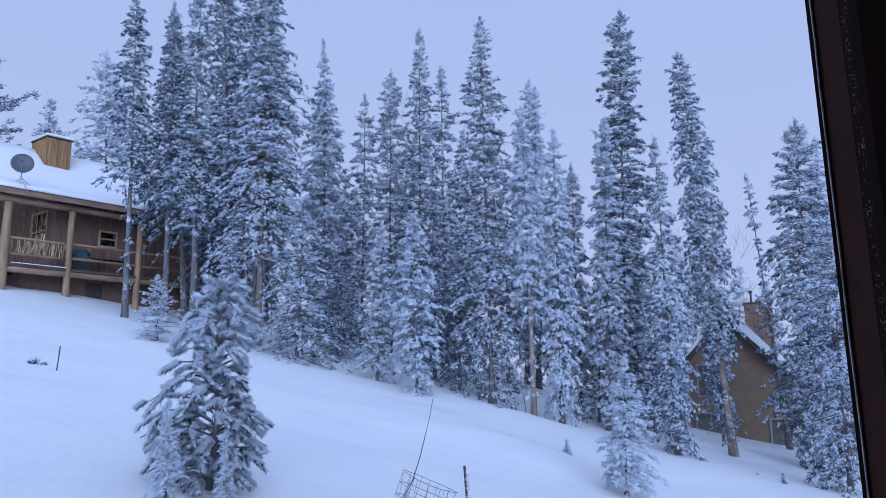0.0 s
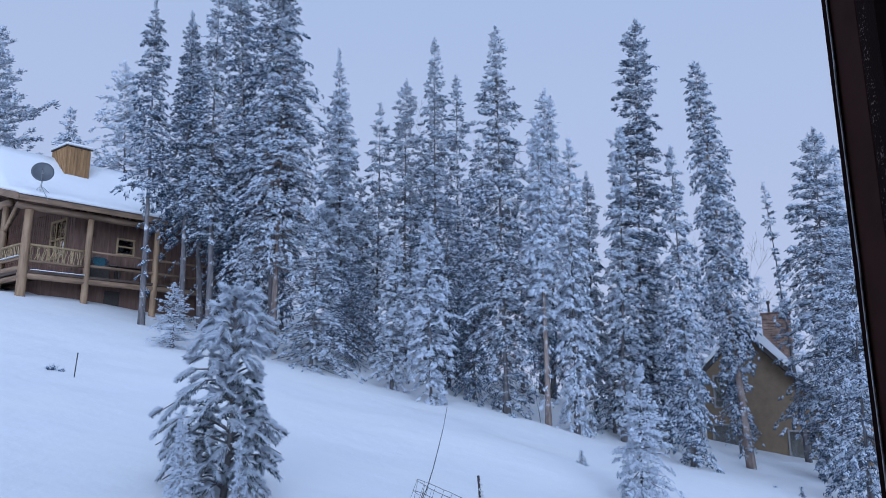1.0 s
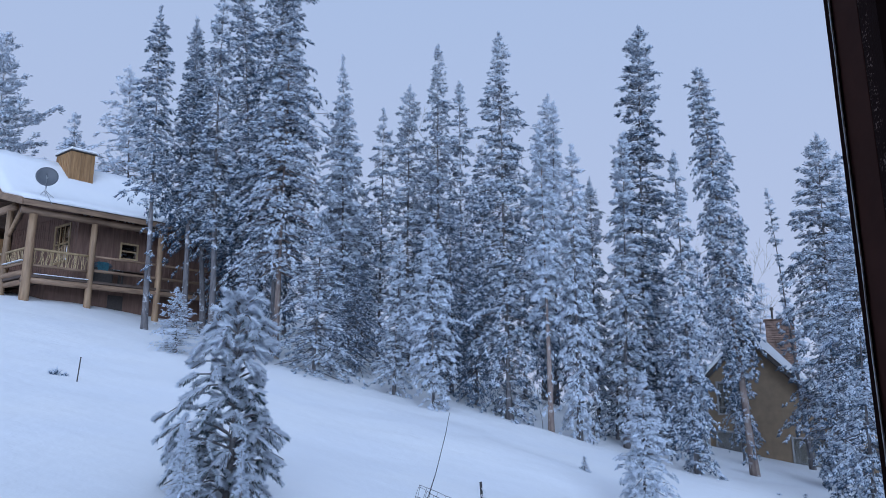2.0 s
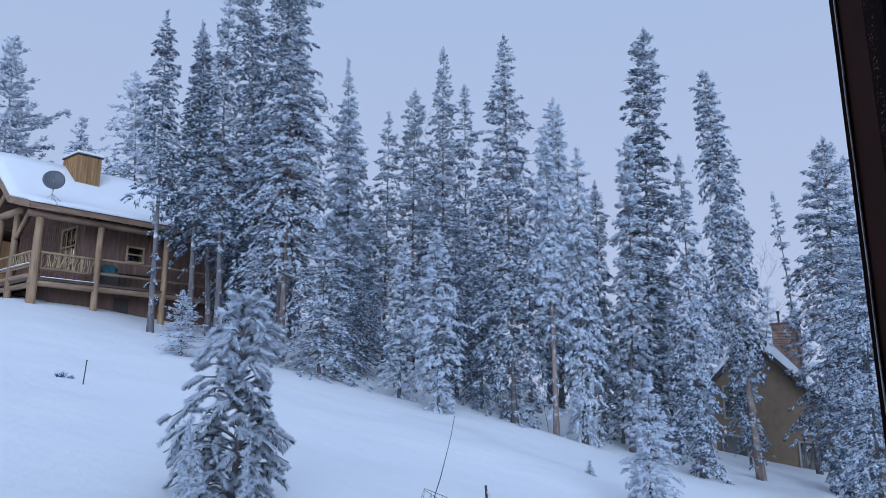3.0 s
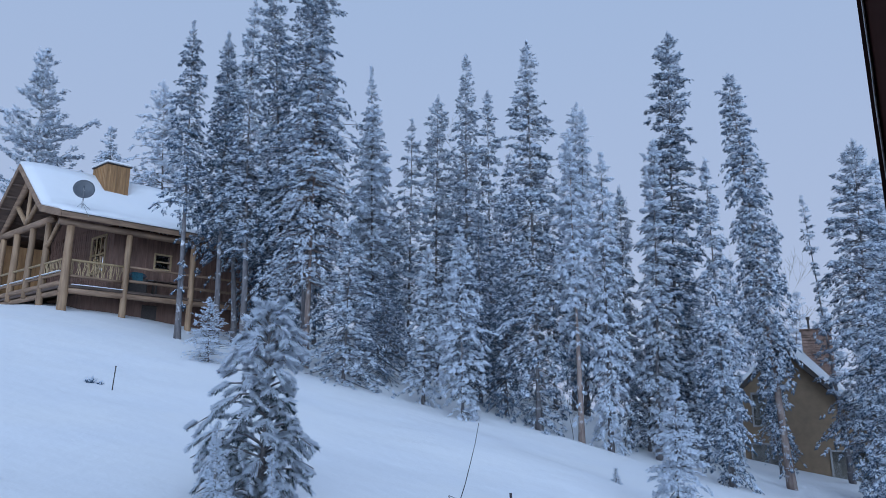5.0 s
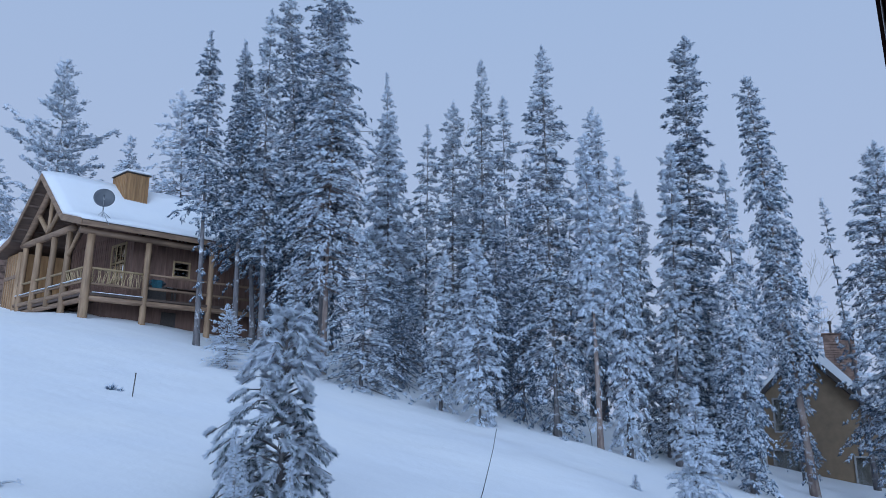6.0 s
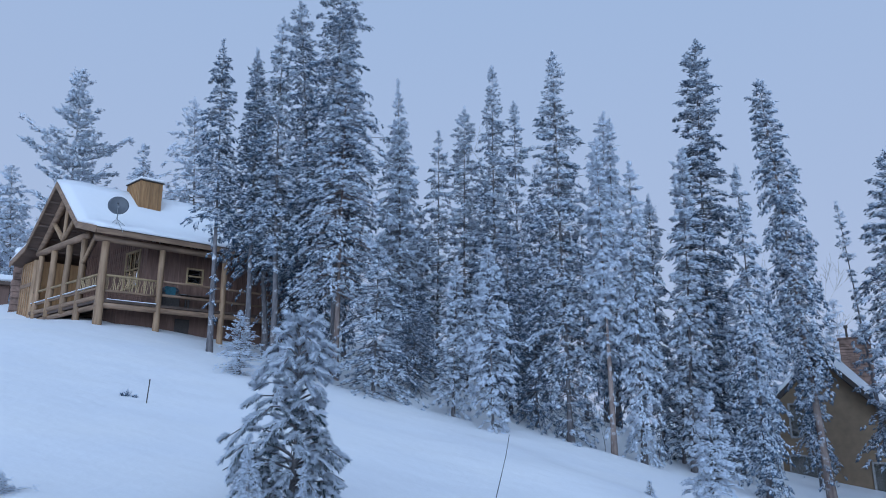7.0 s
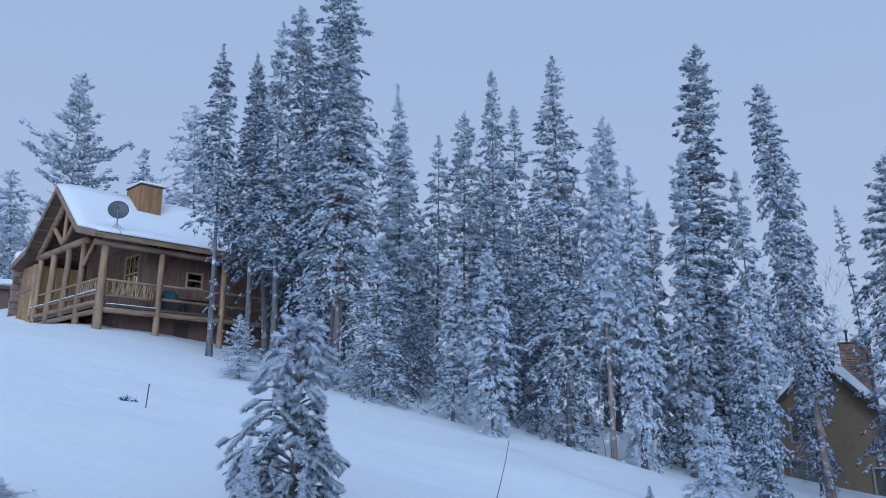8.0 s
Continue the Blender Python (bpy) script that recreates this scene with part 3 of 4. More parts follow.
    part("bottom_rail", log_between(cab(2.6, 0, 1.62), cab(8.6, 0, 1.62), 0.07, seed=17), LOG_ALONG, cabin, smooth=True)
    part("top_rail", log_between(cab(0, 0.1, 2.30), cab(0, 8.2, 2.36), 0.055, seed=18), PALE_TWIG, cabin, smooth=True)
    part("bottom_rail", log_between(cab(0, 0.1, 1.66), cab(0, 8.2, 1.72), 0.06, seed=19), LOG_ALONG, cabin, smooth=True)
    rng = random.Random(5)
    s = 0.18
    while s < 2.36:
        z_low, z_top = cab(s + rng.uniform(-0.09, 0.09), rng.uniform(-0.02, 0.02), 1.58), cab(s + rng.uniform(-0.12, 0.12), rng.uniform(-0.02, 0.02), 2.22)
        part("baluster", log_between(z_low, z_top, rng.uniform(0.014, 0.022), 0.012, 5, rng.random(), 0.03, 4), PALE_TWIG, cabin)
        s += rng.uniform(0.045, 0.075)
    s = 0.2
    while s < 2.2:
        part("baluster", log_between(cab(0, s + rng.uniform(-0.08, 0.08), 1.68), cab(0, s + rng.uniform(-0.08, 0.08), 2.28), 0.018, 0.013, 5, rng.random(), 0.02, 4), PALE_TWIG, cabin)
        s += rng.uniform(0.10, 0.16)
    # windows and lower door
    def on_front(s, d, z):
        return cab(s, 1.25 + d, z)
    def on_gable(s, d, z):
        return cab(2.4 + d, s, z)
    cabin_window(cabin, on_front, 1, 2, (4.42, 5.12), (2.62, 3.26))
    cabin_window(cabin, on_gable, 3, 2, (2.0, 3.35), (2.3, 4.0))
    part("lower_door", box((3.9, 1.06, -1.4), (4.6, 1.1, 0.75), 0.01, cab), TRIM_DARK, cabin, "dark door under the deck")
    # chimney stack clad in upright boards
    chimney = part("chimney", box((2.78, 3.65, 5.4), (3.90, 5.15, 8.10), 0.012, cab), CLADDING, cabin, "tan board-clad chimney stack")
    for k in range(8):
        part("chimney_batten", box((2.765 + k * 0.155, 3.62, 5.5), (2.815 + k * 0.155, 3.652, 8.08), 0.006, cab), CLADDING, chimney)
    for k in range(9):
        part("chimney_batten", box((2.75, 3.66 + k * 0.178, 5.5), (2.782, 3.71 + k * 0.178, 8.08), 0.006, cab), CLADDING, chimney)
    part("chimney_cap", box((2.70, 3.56, 8.105), (3.98, 5.24, 8.16), 0.02, cab), TRIM_DARK, chimney)
    part("flue", log_between(cab(3.3, 4.5, 8.16), cab(3.3, 4.5, 8.50), 0.30, 0.28, 14), TRIM_DARK, chimney)
    return cabin


build_cabin()
snow = mesh_object("roof_snow", roof_slab(-0.62, 11.0, 0.26, 0.145, 0.05, 0.25, 4), ROOF_SNOW, None, smooth=True)
snow.location = CABIN
tagged(snow, "smooth thick blanket of snow on the cabin roof", "snow", kind="stuff")
cap = mesh_object("chimney_snow", box((2.70, 3.56, 8.165), (3.98, 5.24, 8.30), 0.05, cab), ROOF_SNOW)
cap.location = CABIN
tagged(cap, "thin snow lying on the chimney cap", "snow", kind="stuff")
for k, (a0, a1, b0, b1, z) in enumerate(((0.25, 2.4, -0.16, -0.02, 1.155), (-0.12, 0.04, 0.4, 8.0, 1.775))):
    strip = mesh_object("deck_snow", box((a0, b0, z), (a1, b1, z + 0.035), 0.012, cab), ROOF_SNOW)
    strip.location = CABIN
    tagged(strip, "narrow line of snow along the deck edge", "snow", kind="stuff")


def build_dish():
    foot = CABIN + cab(0.28, -0.05, 4.33)
    dish = thing("satellite_dish", foot, "round grey satellite dish on a tripod above the snowy eave", "satellite dish")
    face = Vector((0.45, -0.85, 0.16)).normalized()
    centre = Vector((0.08, -0.05, 1.08))
    a = face.cross(UP).normalized()
    b = a.cross(face).normalized()
    bm = bmesh.new()
    rings = []
    for front in (0.0, -0.025):
        for j in range(7):
            r = 0.44 * j / 6
            ring = [bm.verts.new(centre + (a * math.cos(t) + b * math.sin(t)) * r + face * (0.42 * r * r + front)) for t in (2 * math.pi * k / 32 for k in range(32))] if j else [bm.verts.new(centre + face * front)]
            rings.append(ring)
    def skin(rows):
        for k in range(32):
            bm.faces.new((rows[0][0], rows[1][k], rows[1][(k + 1) % 32]))
        for r0, r1 in zip(rows[1:], rows[2:]):
            for k in range(32):
                bm.faces.new((r0[k], r1[k], r1[(k + 1) % 32], r0[(k + 1) % 32]))
    skin(rings[:7])
    skin(rings[7:])
    for k in range(32):
        bm.faces.new((rings[6][k], rings[6][(k + 1) % 32], rings[13][(k + 1) % 32], rings[13][k]))
    part("reflector", bm, DISH_GREY, dish, smooth=True)
    part("mast", log_between((0, 0, -0.15), (0.06, 0.02, 1.0), 0.03, 0.03, 8), STEEL, dish)
    part("bracket", log_between((0.06, 0.02, 0.9), centre - face * 0.02, 0.05, 0.06, 8), STEEL, dish)
    for p in ((-0.52, 0.0, -0.05), (0.42, 0.35, 0.1), (0.58, -0.3, -0.22)):
        part("brace", log_between(p, (0.03, 0.01, 0.5), 0.013, 0.013, 6), STEEL, dish)
    part("arm", log_between(centre - b * 0.45, centre + face * 0.45 - b * 0.1, 0.014, 0.014, 6), STEEL, dish)
    part("receiver", log_between(centre + face * 0.4 - b * 0.1, centre + face * 0.5 - b * 0.06, 0.035, 0.03, 8), DISH_GREY, dish)


build_dish()


def build_barbecue():
    grill = thing("barbecue", CABIN + cab(3.35, 0.75, 1.15), "dark barbecue under a teal cover on the cabin deck", "barbecue", turn=47.5)
    part("cart", box((-0.45, -0.25, 0.05), (0.45, 0.25, 0.75), 0.03), TRIM_DARK, grill)
    part("hood", box((-0.42, -0.24, 0.755), (0.42, 0.24, 1.0), 0.10), DISH_GREY, grill)
    part("cover", box((-0.30, -0.262, 0.45), (0.25, 0.262, 1.02), 0.05), TEAL_CLOTH, grill, "faded teal cover")
    part("side_shelf", box((0.455, -0.2, 0.70), (0.85, 0.2, 0.74), 0.01), STEEL, grill)
    for sx in (-0.4, 0.4):
        part("leg", box((sx - 0.03, -0.22, 0.0), (sx + 0.03, -0.16, 0.05), 0.005), TRIM_DARK, grill)


def build_deck_bench():
    bench = thing("deck_bench", CABIN + cab(4.85, 0.72, 1.15), "long dark timber bench along the cabin deck", "bench", turn=47.5)
    for y in (-0.20, -0.04, 0.12):
        part("seat_board", box((-0.75, y, 0.70), (0.75, y + 0.14, 0.745), 0.008), SOFFIT, bench)
    for sx in (-0.62, 0.62):
        for sy in (-0.18, 0.2):
            part("leg", box((sx - 0.04, sy - 0.03, 0.0), (sx + 0.04, sy + 0.03, 0.698), 0.006), TRIM_DARK, bench)


def build_wall_lantern():
    lamp = thing("wall_lantern", CABIN + cab(3.1, 1.228, 3.35), "small unlit black lantern on the cabin wall", "lantern", turn=47.5)
    part("bracket", box((-0.04, -0.02, -0.12), (0.04, 0.0, 0.12), 0.006), TRIM_DARK, lamp)
    part("arm", log_between((0, -0.02, 0.06), (0, -0.14, 0.10), 0.012, 0.012, 6), TRIM_DARK, lamp)
    part("case", box((-0.06, -0.20, -0.14), (0.06, -0.08, 0.06), 0.012), DISH_GREY, lamp)
    part("roof", log_between((0, -0.14, 0.06), (0, -0.14, 0.13), 0.10, 0.02, 8), TRIM_DARK, lamp)


build_deck_bench()
build_wall_lantern()
build_barbecue()


def build_annex():
    """The snow-capped stone pillar and low roof beyond the cabin's far corner."""
    at = CABIN + cab(0.3, 11.2, 0)
    pillar = thing("stone_pillar", at, "tall rough brown stone pillar by the cabin corner", "pillar", turn=40)
    rng = random.Random(8)
    for lay in range(17):
        z = -1.0 + lay * 0.34
        part("stone", box((-0.42 + rng.uniform(-0.04, 0.04), -0.42 + rng.uniform(-0.04, 0.04), z), (0.42 + rng.uniform(-0.04, 0.04), 0.42 + rng.uniform(-0.04, 0.04), z + 0.33), 0.04), STONE, pillar)
    top = mesh_object("pillar_snow", box((-0.47, -0.47, 4.785), (0.47, 0.47, 5.25), 0.16), ROOF_SNOW)
    top.matrix_basis = pose(*at, 0, 0, 40)
    tagged(top, "rounded snow on the stone pillar", "snow", kind="stuff")
    shed = thing("low_shed", CABIN + cab(-1.0, 15.5, 0), "low brown shed with snow on its roof", "shed", turn=40)
    part("wall", box((-2.0, -1.4, -0.8), (2.0, 1.4, 3.5), 0.01), BOARD, shed)
    part("roof", box((-2.3, -1.8, 3.505), (2.3, 1.8, 3.7), 0.02), SOFFIT, shed)
    cover = mesh_object("shed_snow", box((-2.28, -1.78, 3.705), (2.28, 1.78, 4.1), 0.12), ROOF_SNOW)
    cover.matrix_basis = pose(*(CABIN + cab(-1.0, 15.5, 0)), 0, 0, 40)
    tagged(cover, "thick snow on the shed roof", "snow", kind="stuff")


build_annex()


# ---- the tan house below the wood ----
def build_house():
    at, turn = (13.5, 33.4, -0.5), -21.6
    house = thing("tan_house", at, "tan stucco house with a steep snow-edged gable roof", "house", turn=turn)
    def gable(y0, y1, pts):
        bm = bmesh.new()
        f0, f1 = [bm.verts.new((x, y0, z)) for x, z in pts], [bm.verts.new((x, y1, z)) for x, z in pts]
        bm.faces.new(f0)
        bm.faces.new(f1[::-1])
        for k in range(len(pts)):
            q = (k + 1) % len(pts)
            bm.faces.new((f0[k], f0[q], f1[q], f1[k]))
        return bm
    WINDOWS = ((-1.55, -0.55, 2.85, 4.2), (-1.72, -0.75, 0.5, 1.98), (1.42, 2.75, 0.1, 1.75))

    def roofline(x):
        return 6.2 - (abs(x + 0.2) * (1.027 if x < -0.2 else 1.079)) if x < 3.6 else 2.1
    # the front wall, in upright strips that leave the openings free
    cuts = sorted({-2.05, -0.2, 3.6, 5.6, *(w[k] for w in WINDOWS for k in (0, 1))})
    for xa, xb in zip(cuts, cuts[1:]):
        mid = (xa + xb) / 2
        low = -1.5
        for w in sorted((w for w in WINDOWS if w[0] < mid < w[1]), key=lambda w: w[2]):
            part("wall_section", box((xa, 0, low), (xb, 0.2, w[2]), 0), STUCCO, house)
            low = w[3]
        top_a, top_b = roofline(xa), roofline(xb - 1e-4)
        bm = bmesh.new()
        vs = [bm.verts.new((x, y, z)) for x, t in ((xa, top_a), (xb, top_b)) for y in (0, 0.2) for z in (low, t)]
        bmesh.ops.convex_hull(bm, input=vs)
        part("wall_section", bm, STUCCO, house, "tan stucco wall")
    part("side_wall", box((-2.05, 0.205, -1.5), (-1.85, 9.0, 4.2), 0), STUCCO, house)
    part("side_wall", box((5.4, 0.205, -1.5), (5.6, 9.0, 2.0), 0), STUCCO, house)
    part("back_wall", gable(9.005, 9.2, ((-2.05, -1.5), (5.6, -1.5), (5.6, 2.0), (3.6, 2.1), (-0.2, 6.2), (-2.05, 4.3))), STUCCO, house)
    part("lean_to_roof", box((3.4, 0.0, 2.105), (5.9, 9.2, 2.25), 0.01), TRIM_DARK, house)
    part("upper_floor", box((-1.84, 0.205, 2.1), (5.38, 9.0, 2.3), 0), SOFFIT, house)
    part("roof", gable(-0.45, 9.4, ((-2.45, 3.9), (-0.2, 6.22), (3.9, 1.8), (4.0, 1.98), (-0.2, 6.48), (-2.6, 4.02))), TRIM_DARK, house, "dark roof edge")
    snow = mesh_object("house_roof_snow", gable(-0.48, 9.4, ((-2.6, 4.03), (-0.2, 6.49), (4.0, 1.99), (4.12, 2.15), (0.0, 6.82), (-0.3, 6.72), (-2.68, 4.06))), ROOF_SNOW)
    snow.matrix_basis = pose(*at, 0, 0, turn)
    tagged(snow, "thick snow on the tan house's steep roof", "snow", kind="stuff")
    for x0, x1, z0, z1 in WINDOWS:
        win = part("window", box((x0 + 0.002, 0.03, z0 + 0.002), (x1 - 0.002, 0.042, z1 - 0.002), 0), GLASS, house, "grey-trimmed window with dark glass")
        for lo, hi in (((x0 - 0.09, -0.06, z1), (x1 + 0.09, -0.005, z1 + 0.09)), ((x0 - 0.09, -0.06, z0 - 0.09), (x1 + 0.09, -0.005, z0)),
                       ((x0 - 0.09, -0.06, z0), (x0 - 0.005, -0.005, z1)), ((x1 + 0.005, -0.06, z0), (x1 + 0.09, -0.005, z1))):
            part("trim", box(lo, hi, 0.006), TRIM_GREY, win)
        # pale sheet added behind each pane in place of the sky's reflection
        part("reflection_sheet", box((x0 + 0.01, 0.10, z0 + 0.01), (x1 - 0.01, 0.13, z1 - 0.01), 0), PLASTER, win, "pale sheet standing in for reflected sky")
        part("meeting_rail", box((x0, -0.02, (z0 * 0.8 + z1 * 0.2) - 0.03), (x1, 0.025, (z0 * 0.8 + z1 * 0.2) + 0.03), 0.005), TRIM_GREY, win)
    # chimney of rough courses
    stack = part("chimney", box((0.8, 2.5, 3.2), (2.05, 3.5, 7.28), 0.02), STONE, house, "brown stone chimney")
    rng = random.Random(3)
    z = 3.4
    while z < 7.05:
        h = rng.uniform(0.08, 0.15)
        x = 0.78
        while x < 2.0:
            w = rng.uniform(0.18, 0.42)
            part("stone", box((x, 2.46 - rng.uniform(0, 0.04), z), (min(x + w, 2.08) - 0.015, 2.52, z + h - 0.02), 0.012), STONE, stack)
            x += w
        z += h
    part("chimney_cap", box((0.72, 2.42, 7.285), (2.13, 3.58, 7.35), 0.02), STONE, stack)
    part("flue", log_between((1.15, 3.0, 7.35), (1.15, 3.0, 7.85), 0.05, 0.05, 10), TRIM_DARK, stack)
    part("flue_cap", log_between((1.15, 3.0, 7.85), (1.15, 3.0, 7.98), 0.10, 0.08, 10), TRIM_DARK, stack)


build_house()


# ---- the wood on the slope ----
conifer(-26.25, 37.77, 14.64, 1.75, 0.05, -0.30, needles=NEEDLES_MID, droop=-0.3, profile=((0, 0.7), (0.25, 0.8), (0.5, 0.75), (0.6, 1), (0.65, 0.5), (0.8, 0.4), (0.92, 0.22), (1, 0.03)), label="rimed spruce with long uneven limbs behind the cabin", ragged=0.6, size=1.5, gap=0.42, fill=2.2)
conifer(-33.67, 43.49, 9.57, 2.64, 0.05, -1.06, needles=NEEDLES_WHITE, label="rimed spruce beyond the cabin, mist put into its pale colour", size=1.4, gap=0.3, fill=1.5)
conifer(-31.74, 38.64, 7.32, 1.80, 0.05, -0.74, needles=NEEDLES_WHITE, label="rimed spruce beyond the cabin, mist put into its pale colour", size=1.4, gap=0.3, fill=1.5)
conifer(-20.54, 36.63, 9.66, 1.54, 0.05, -0.73, needles=NEEDLES_PALE, label="small pale spruce behind the cabin chimney", size=1.4, gap=0.3, fill=1.5)
conifer(-19.52, 40.54, 13.49, 2.70, 0.05, -0.88, needles=NEEDLES_WHITE, ragged=0.6, label="broad pale rimed spruce behind the cabin, mist put into its colour", size=1.4, gap=0.3, fill=1.2)
conifer(-12.28, 27.37, 13.89, 0.78, 0.377, -0.41, profile=((0, 0.78), (0.07, 1), (0.36, 0.84), (0.65, 0.6), (0.79, 0.49), (0.91, 0.19), (0.95, 0.07), (1, 0.02)), needles=NEEDLES_DARK, ragged=0.30, droop=0.6, stubs=14, label="dark narrow spruce with bare lower trunk before the cabin")
conifer(-11.31, 28.86, 14.28, 1.04, 0.317, -0.39, profile=((0, 0.65), (0.03, 0.81), (0.19, 1), (0.45, 0.7), (0.59, 0.56), (0.77, 0.31), (0.91, 0.21), (0.96, 0.05), (1, 0.02)), needles=NEEDLES_DARK, ragged=0.25, droop=0.6)
conifer(-9.82, 27.82, 15.56, 1.09, 0.270, -0.37, profile=((0.02, 0.73), (0.2, 1), (0.42, 0.77), (0.64, 0.54), (0.8, 0.38), (0.91, 0.22), (0.97, 0.06), (1, 0.02)), needles=NEEDLES_MID, ragged=0.25, droop=0.6)
conifer(-9.16, 31.70, 18.47, 0.93, 0.214, -1.54, profile=((0, 0.8), (0.04, 1), (0.24, 1), (0.43, 0.81), (0.63, 0.66), (0.83, 0.58), (0.93, 0.39), (0.97, 0.18), (1, 0.02)), needles=NEEDLES_DARK, ragged=0.30, droop=0.6)
conifer(-7.38, 28.05, 17.88, 1.45, 0.256, -0.30, profile=((0, 0.62), (0.04, 0.78), (0.19, 1), (0.38, 0.98), (0.57, 0.78), (0.67, 0.72), (0.77, 0.62), (0.86, 0.52), (0.92, 0.38), (0.97, 0.18), (1, 0.02)), needles=NEEDLES_DARK, ragged=0.45, droop=0.6, label="very tall broad spruce, rimed, with bare lower trunk", fill=1.3)
conifer(-11.30, 31.01, 14.79, 1.50, 0.25, -1.22, needles=NEEDLES_DARK, ragged=0.18, droop=0.6)
conifer(-5.78, 35.53, 16.06, 1.37, 0.010, -0.48, profile=((0.02, 0.79), (0.17, 0.96), (0.35, 1), (0.54, 0.74), (0.67, 0.57), (0.8, 0.31), (0.91, 0.13), (0.95, 0.05), (1, 0.02)), needles=NEEDLES_PALE, ragged=0.25, size=1.4, gap=0.3, fill=1.5)
conifer(-5.31, 26.01, 6.23, 1.30, 0.026, 0.14, profile=((0, 0.8), (0.09, 1), (0.3, 0.93), (0.55, 0.69), (0.72, 0.43), (0.9, 0.15), (1, 0.02)), ragged=0.3, label="young broad spruce with rimed boughs down to the snow")
conifer(-4.05, 35.77, 13.42, 0.90, 0.053, 0.04, profile=((0, 0.78), (0.05, 0.97), (0.38, 1), (0.62, 0.73), (0.86, 0.36), (0.95, 0.11), (1, 0.02)), size=1.4, gap=0.3, per=6)
conifer(-2.50, 33.91, 14.54, 1.02, 0.049, 0.02, profile=((0, 0.73), (0.04, 0.91), (0.37, 1), (0.58, 0.87), (0.79, 0.57), (0.89, 0.39), (0.96, 0.13), (1, 0.02)), ragged=0.3)
conifer(-0.98, 31.99, 16.50, 0.90, 0.065, 0.03, profile=((0, 0.74), (0.07, 0.92), (0.34, 1), (0.51, 0.84), (0.69, 0.62), (0.78, 0.45), (0.87, 0.34), (0.96, 0.15), (1, 0.02)))
conifer(0.16, 35.00, 15.86, 0.81, 0.070, -0.09, profile=((0.02, 0.87), (0.28, 1), (0.58, 0.75), (0.78, 0.53), (0.88, 0.4), (0.96, 0.15), (1, 0.02)), size=1.4, gap=0.3, per=6)
conifer(1.81, 26.49, 15.48, 1.14, 0.016, -0.15, profile=((0.01, 0.67), (0.12, 0.92), (0.27, 1), (0.42, 0.93), (0.56, 0.82), (0.71, 0.63), (0.78, 0.55), (0.85, 0.36), (0.93, 0.22), (0.97, 0.1), (1, 0.02)), ragged=0.30, droop=0.6)
conifer(-0.88, 24.38, 6.70, 0.75, 0.011, -0.09, profile=((0, 0.44), (0.04, 0.55), (0.22, 0.94), (0.45, 1), (0.63, 0.72), (0.8, 0.44), (0.92, 0.14), (1, 0.02)), needles=NEEDLES_WHITE, label="young spruce white with rime at the edge of the wood")
conifer(-2.38, 26.14, 6.02, 0.73, 0.037, 0.17, profile=((0, 0.58), (0.04, 0.72), (0.22, 1), (0.5, 0.82), (0.72, 0.5), (0.9, 0.18), (1, 0.02)), needles=NEEDLES_PALE, label="young spruce with rimed boughs down to the snow")
conifer(4.43, 37.74, 17.06, 0.73, 0.072, 0.67, profile=((0, 0.72), (0.04, 0.9), (0.33, 1), (0.62, 0.94), (0.82, 0.83), (0.9, 0.56), (0.96, 0.19), (1, 0.02)), needles=NEEDLES_PALE, ragged=0.4, size=1.4, gap=0.3, per=6)
conifer(4.88, 36.68, 16.43, 1.06, 0.1, 0.39, needles=NEEDLES_PALE, size=1.4, gap=0.3, per=6)
conifer(3.14, 25.16, 11.48, 0.52, 0.311, -0.06, profile=((0, 0.8), (0.03, 1), (0.2, 0.89), (0.38, 0.89), (0.64, 0.77), (0.82, 0.54), (0.94, 0.26), (1, 0.02)), needles=NEEDLES_WHITE, ragged=0.4, stubs=10, bark=BARK_RED, label="slim rimed spruce with a long bare reddish trunk", fill=1.5)
conifer(4.13, 25.27, 10.85, 0.54, 0.027, 0.11, profile=((0, 0.64), (0.03, 0.8), (0.24, 1), (0.43, 1), (0.61, 0.97), (0.8, 0.67), (0.9, 0.47), (0.95, 0.18), (1, 0.02)), needles=NEEDLES_WHITE, ragged=0.3, droop=0.8)
conifer(5.63, 29.47, 10.68, 0.47, 0.059, 0.02, profile=((0, 0.74), (0.05, 0.93), (0.44, 1), (0.67, 0.87), (0.85, 0.62), (0.94, 0.24), (1, 0.02)))
conifer(7.00, 27.63, 17.24, 0.88, 0.062, 0.64, profile=((0.01, 0.77), (0.21, 1), (0.42, 1), (0.55, 0.96), (0.69, 0.77), (0.76, 0.69), (0.83, 0.66), (0.9, 0.53), (0.96, 0.3), (0.98, 0.15), (1, 0.02)), needles=NEEDLES_DARK, ragged=0.3, label="tallest dark spruce with clumped rimed boughs", fill=1.5)
conifer(5.96, 26.30, 11.95, 0.54, 0.094, 0.47, profile=((0.02, 0.71), (0.17, 1), (0.36, 0.97), (0.55, 0.86), (0.74, 0.59), (0.92, 0.47), (0.96, 0.2), (1, 0.02)), needles=NEEDLES_PALE, ragged=0.5, fill=1.3)
conifer(7.40, 23.15, 10.61, 0.62, 0.027, -0.07, profile=((0, 0.8), (0.03, 1), (0.18, 0.99), (0.35, 0.91), (0.52, 0.77), (0.66, 0.7), (0.8, 0.49), (0.89, 0.27), (0.96, 0.1), (1, 0.02)), needles=NEEDLES_MID, ragged=0.3, droop=0.8)
